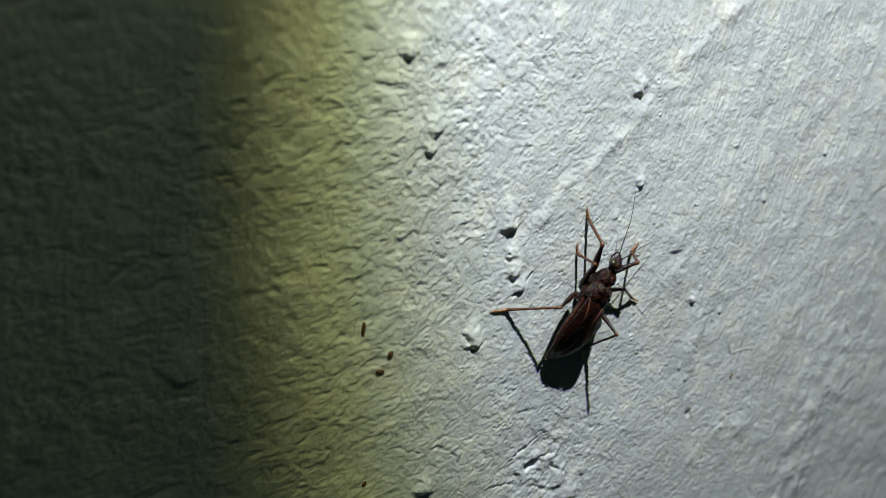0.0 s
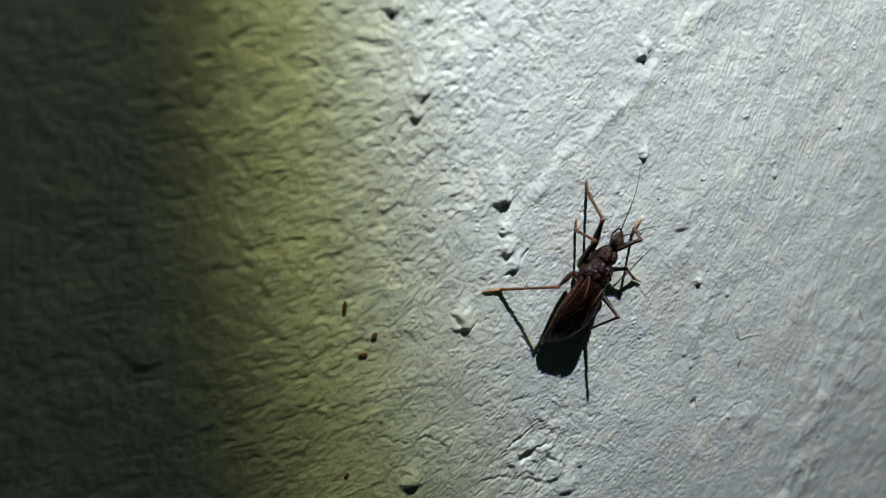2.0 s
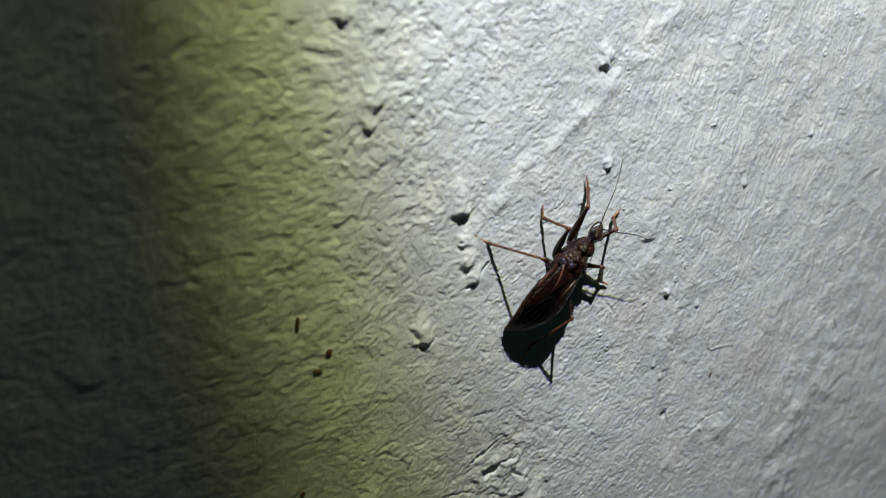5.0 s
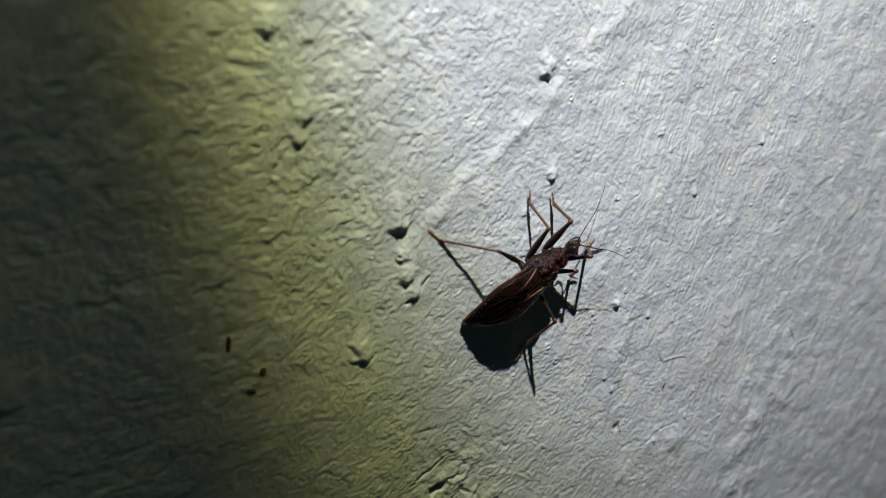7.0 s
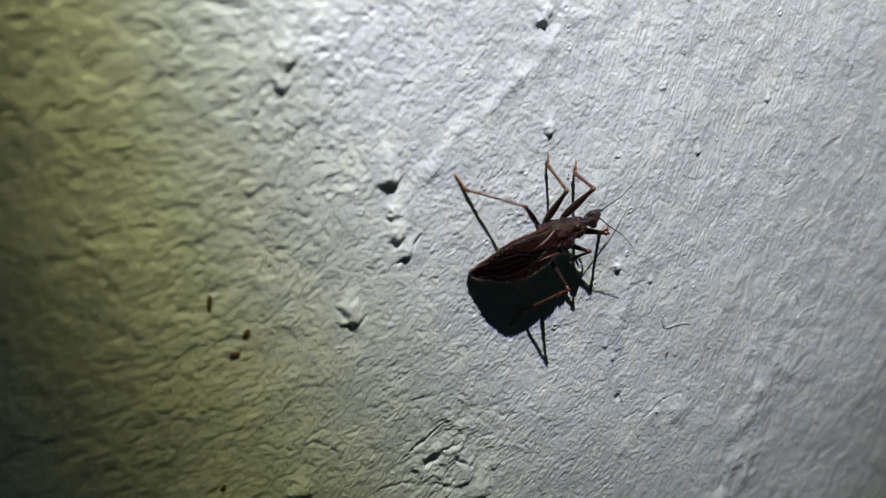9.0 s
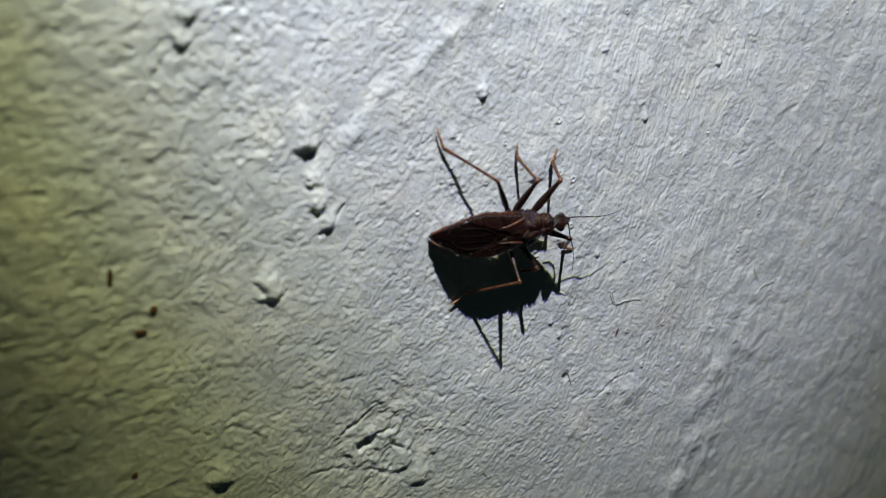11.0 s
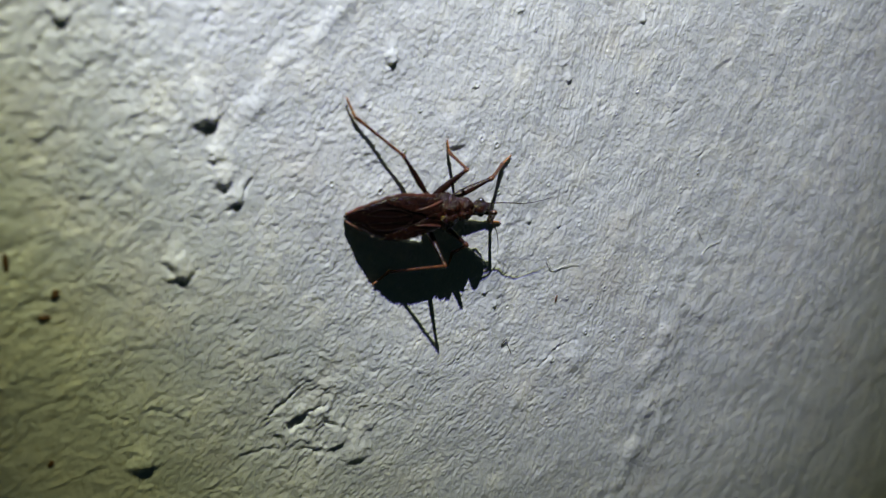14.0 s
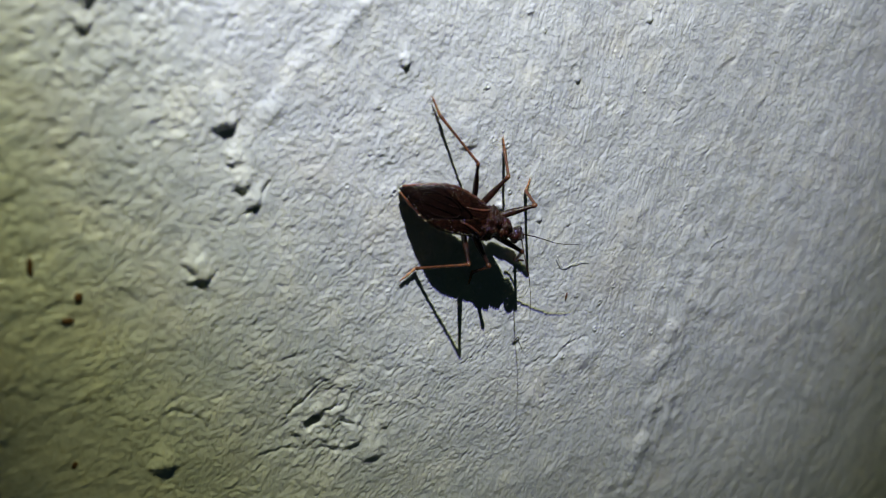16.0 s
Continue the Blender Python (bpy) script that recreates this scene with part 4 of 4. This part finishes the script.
LH_ROWS = [
    (0, 60.1, 1451.4, 8, 175),
    (3, 60.1, 1451.4, 8, 175),
    (5.5, 64.6, 1460.1, 9, 135),
    (6, 65.1, 1460.2, 9, 135),
    (6.5, 64.9, 1460.4, 9, 135),
    (7, 65.5, 1460.0, 21, 135),
    (7.5, 65.3, 1460.2, 21, 135),
    (8, 65.4, 1460.0, 24, 135),
    (10.5, 76.2, 1460.1, 15, 108),
    (11, 76.1, 1459.9, 21, 108),
    (11.5, 76.4, 1459.6, 18, 108),
    (12, 75.9, 1460.1, 27, 108),
    (12.5, 76.0, 1459.7, 24, 108),
    (13, 76.0, 1459.8, 27, 108),
    (13.5, 76.3, 1459.8, 18, 108),
    (14, 76.2, 1459.9, 48, 108),
    (14.5, 76.1, 1459.9, 39, 108),
    (15, 84.3, 1460.1, 3, 108),
    (15.5, 85.2, 1458.6, 18, 108),
    (16, 85.1, 1458.6, 21, 108),
]
RF_ROWS = [
    (0, 80.4, 1455.6, -12, 40),
    (3, 80.4, 1455.6, -12, 40),
    (5.5, 83.0, 1458.8, -15, 40),
    (6, 83.4, 1458.7, -6, 40),
    (6.5, 86.9, 1453.1, -30, 40),
    (7, 87.3, 1454.9, -6, 40),
    (7.5, 87.4, 1454.8, -6, 40),
    (8, 87.5, 1454.6, -9, 40),
    (10.5, 92.6, 1445.9, -18, -20),
    (11, 93.4, 1444.6, -21, -20),
    (11.5, 92.8, 1444.4, -21, -20),
    (12, 93.0, 1444.4, -24, -20),
    (12.5, 92.9, 1444.1, -27, -20),
    (13, 93.0, 1443.9, -27, -20),
    (13.5, 92.9, 1444.1, -24, -20),
    (14, 93.1, 1443.8, -27, -20),
    (14.5, 93.2, 1443.4, -24, -20),
    (15, 92.9, 1443.4, -21, -20),
    (15.5, 95.0, 1438.2, -18, -20),
    (16, 94.9, 1438.0, -12, -20),
]
RM_ROWS = [
    (0, 81.1, 1448.5, -49, -30),
    (3, 81.1, 1448.5, -49, -30),
    (5.5, 81.2, 1450.1, -42, -30),
    (6, 81.8, 1448.2, -54, -30),
    (6.5, 85.4, 1451.5, -30, -30),
    (7, 84.8, 1451.5, -27, -30),
    (7.5, 85.1, 1451.7, -27, -30),
    (8, 85.3, 1451.5, -24, -30),
    (10.5, 86.4, 1444.1, -18, -110),
    (11, 86.7, 1443.0, -3, -110),
    (11.5, 87.9, 1442.2, -18, -110),
    (12, 87.4, 1441.8, -24, -110),
    (12.5, 87.3, 1441.9, -15, -110),
    (13, 87.2, 1441.6, -15, -110),
    (13.5, 87.2, 1441.8, -12, -110),
    (14, 87.3, 1441.2, -15, -110),
    (14.5, 87.0, 1441.2, -12, -110),
    (15, 87.0, 1441.3, -15, -110),
    (15.5, 87.6, 1438.7, 0, -110),
    (16, 88.2, 1438.3, -3, -110),
]
RH_ROWS = [
    (0, 73.5, 1442.8, -9, -120),
    (3, 73.5, 1442.8, -9, -120),
    (5.5, 69.8, 1443.4, -21, -120),
    (6, 70.1, 1443.0, -39, -120),
    (6.5, 73.8, 1444.3, -6, -120),
    (7, 77.9, 1443.6, -15, -120),
    (7.5, 77.8, 1443.3, -24, -120),
    (8, 77.8, 1443.5, -24, -120),
    (10.5, 78.2, 1442.7, -30, -155),
    (11, 79.0, 1442.0, -18, -155),
    (11.5, 78.9, 1441.8, -21, -155),
    (12, 79.4, 1441.8, -24, -155),
    (12.5, 78.8, 1441.7, -24, -155),
    (13, 79.3, 1441.5, -24, -155),
    (13.5, 78.7, 1441.6, -27, -155),
    (14, 78.6, 1441.3, -30, -155),
    (14.5, 78.6, 1441.3, -30, -155),
    (15, 78.9, 1441.7, -24, -155),
    (15.5, 79.5, 1442.0, -12, -155),
    (16, 80.3, 1441.2, -9, -155),
]
ANTENNA_L_ROWS = [
    (0, 12, -4),
    (3, 25, 15),
    (5.5, 18, -5),
    (6, 1, -10),
    (6.5, -1, -10),
    (7, 5, -20),
    (7.5, 10, -18),
    (8, -5, -17),
    (10.5, -1, -13),
    (11, -7, -4),
    (11.5, -0, -2),
    (12, 5, 6),
    (12.5, -12, -12),
    (13, -17, -10),
    (13.5, -10, -16),
    (14, -4, 3),
    (14.5, 2, 19),
    (15, -5, -17),
    (15.5, 12, 10),
    (16, 8, 5),
]
ANTENNA_R_ROWS = [
    (0, -59, -20),
    (3, -70, -17),
    (5.5, -69, 5),
    (6, -64, -23),
    (6.5, -59, -1),
    (7, -55, -2),
    (7.5, -49, -9),
    (8, -54, -3),
    (10.5, -65, -7),
    (11, -67, -16),
    (11.5, -76, 7),
    (12, -71, 13),
    (12.5, -51, -23),
    (13, -57, -22),
    (13.5, -57, -22),
    (14, -57, -22),
    (14.5, -56, -16),
    (15, -50, -4),
    (15.5, -46, -18),
    (16, -71, 25),
]


# ---- how the bug moves ----
def between(rows, t):
    ts = [r[0] for r in rows]
    return [float(np.interp(t, ts, [r[k] for r in rows])) for k in range(1, len(rows[0]))]


def bug_pose(t):
    x, z, turn = between(BODY_ROWS, t)
    a = radians(turn)
    m = Matrix(((math.cos(a), -math.sin(a), 0, x * MM), (0, 0, -1, 0), (math.sin(a), math.cos(a), 0, z * MM), (0, 0, 0, 1)))
    return m


def along(start, way, up):
    """A pose at start whose x axis points along way."""
    x = way.normalized()
    y = up.cross(x).normalized()
    z = x.cross(y)
    m = Matrix((x, y, z)).transposed().to_4x4()
    m.translation = start
    return m


def leg_poses(key, rows, t):
    """Femur, tibia and tarsus in the bug's space, with the foot held at its place on the wall."""
    hip, femur, tibia, _ = LEGS[key]
    ax, az, swing, heading = between(rows, t)
    back = bug_pose(t).inverted()
    out = Vector((0, 0, 1))
    h = Vector(hip) * MM
    ankle = back @ Vector((ax * MM, -0.0004, az * MM))
    d = ankle - h
    span = min(max(d.length, abs(femur - tibia) * 1.05 * MM), (femur + tibia) * 0.998 * MM)
    d.normalize()
    ankle = h + d * span
    f, s = femur * MM, tibia * MM
    c = (f * f + span * span - s * s) / (2 * f * span)
    up = (out - d * out.dot(d)).normalized()
    side = d.cross(up)
    w = radians(swing)
    # d.cross(up) keeps its hand in the bug's space
    knee = h + d * f * c + (up * math.cos(w) + side * math.sin(w)) * f * math.sqrt(max(0.0, 1 - c * c))
    g = radians(heading)
    toe = back.to_3x3() @ Vector((math.cos(g), 0, math.sin(g)))
    return along(h, knee - h, out), along(knee, ankle - knee, out), along(ankle, toe, out)


def motions():
    walk(hand_torch, [(t, look(TORCH, Vector((x * MM, 0, z * MM)))) for t, x, z in BEAM_ROWS])
    times = [k * 0.25 for k in range(65)]
    walk(bug, [(t, bug_pose(t)) for t in times])
    tables = {"LF": LF_ROWS, "LM": LM_ROWS, "LH": LH_ROWS, "RF": RF_ROWS, "RM": RM_ROWS, "RH": RH_ROWS}
    for key, pieces in legs.items():
        poses = [(t, leg_poses(key, tables[key], t)) for t in times]
        for i, piece in enumerate(pieces):
            walk(piece, [(t, p[i]) for t, p in poses])
    for side, rows in (("L", ANTENNA_L_ROWS), ("R", ANTENNA_R_ROWS)):
        base = AXIS @ Vector((8.8, 0.37 if side == "L" else -0.37, 0.21)) * MM
        poses = []
        for t in times:
            az, el = (radians(a) for a in between(rows, t))
            poses.append((t, along(base, Vector((math.cos(az) * math.cos(el), math.sin(az) * math.cos(el), math.sin(el))), Vector((0, 0, 1)))))
        walk(antennae[side], poses)


motions()
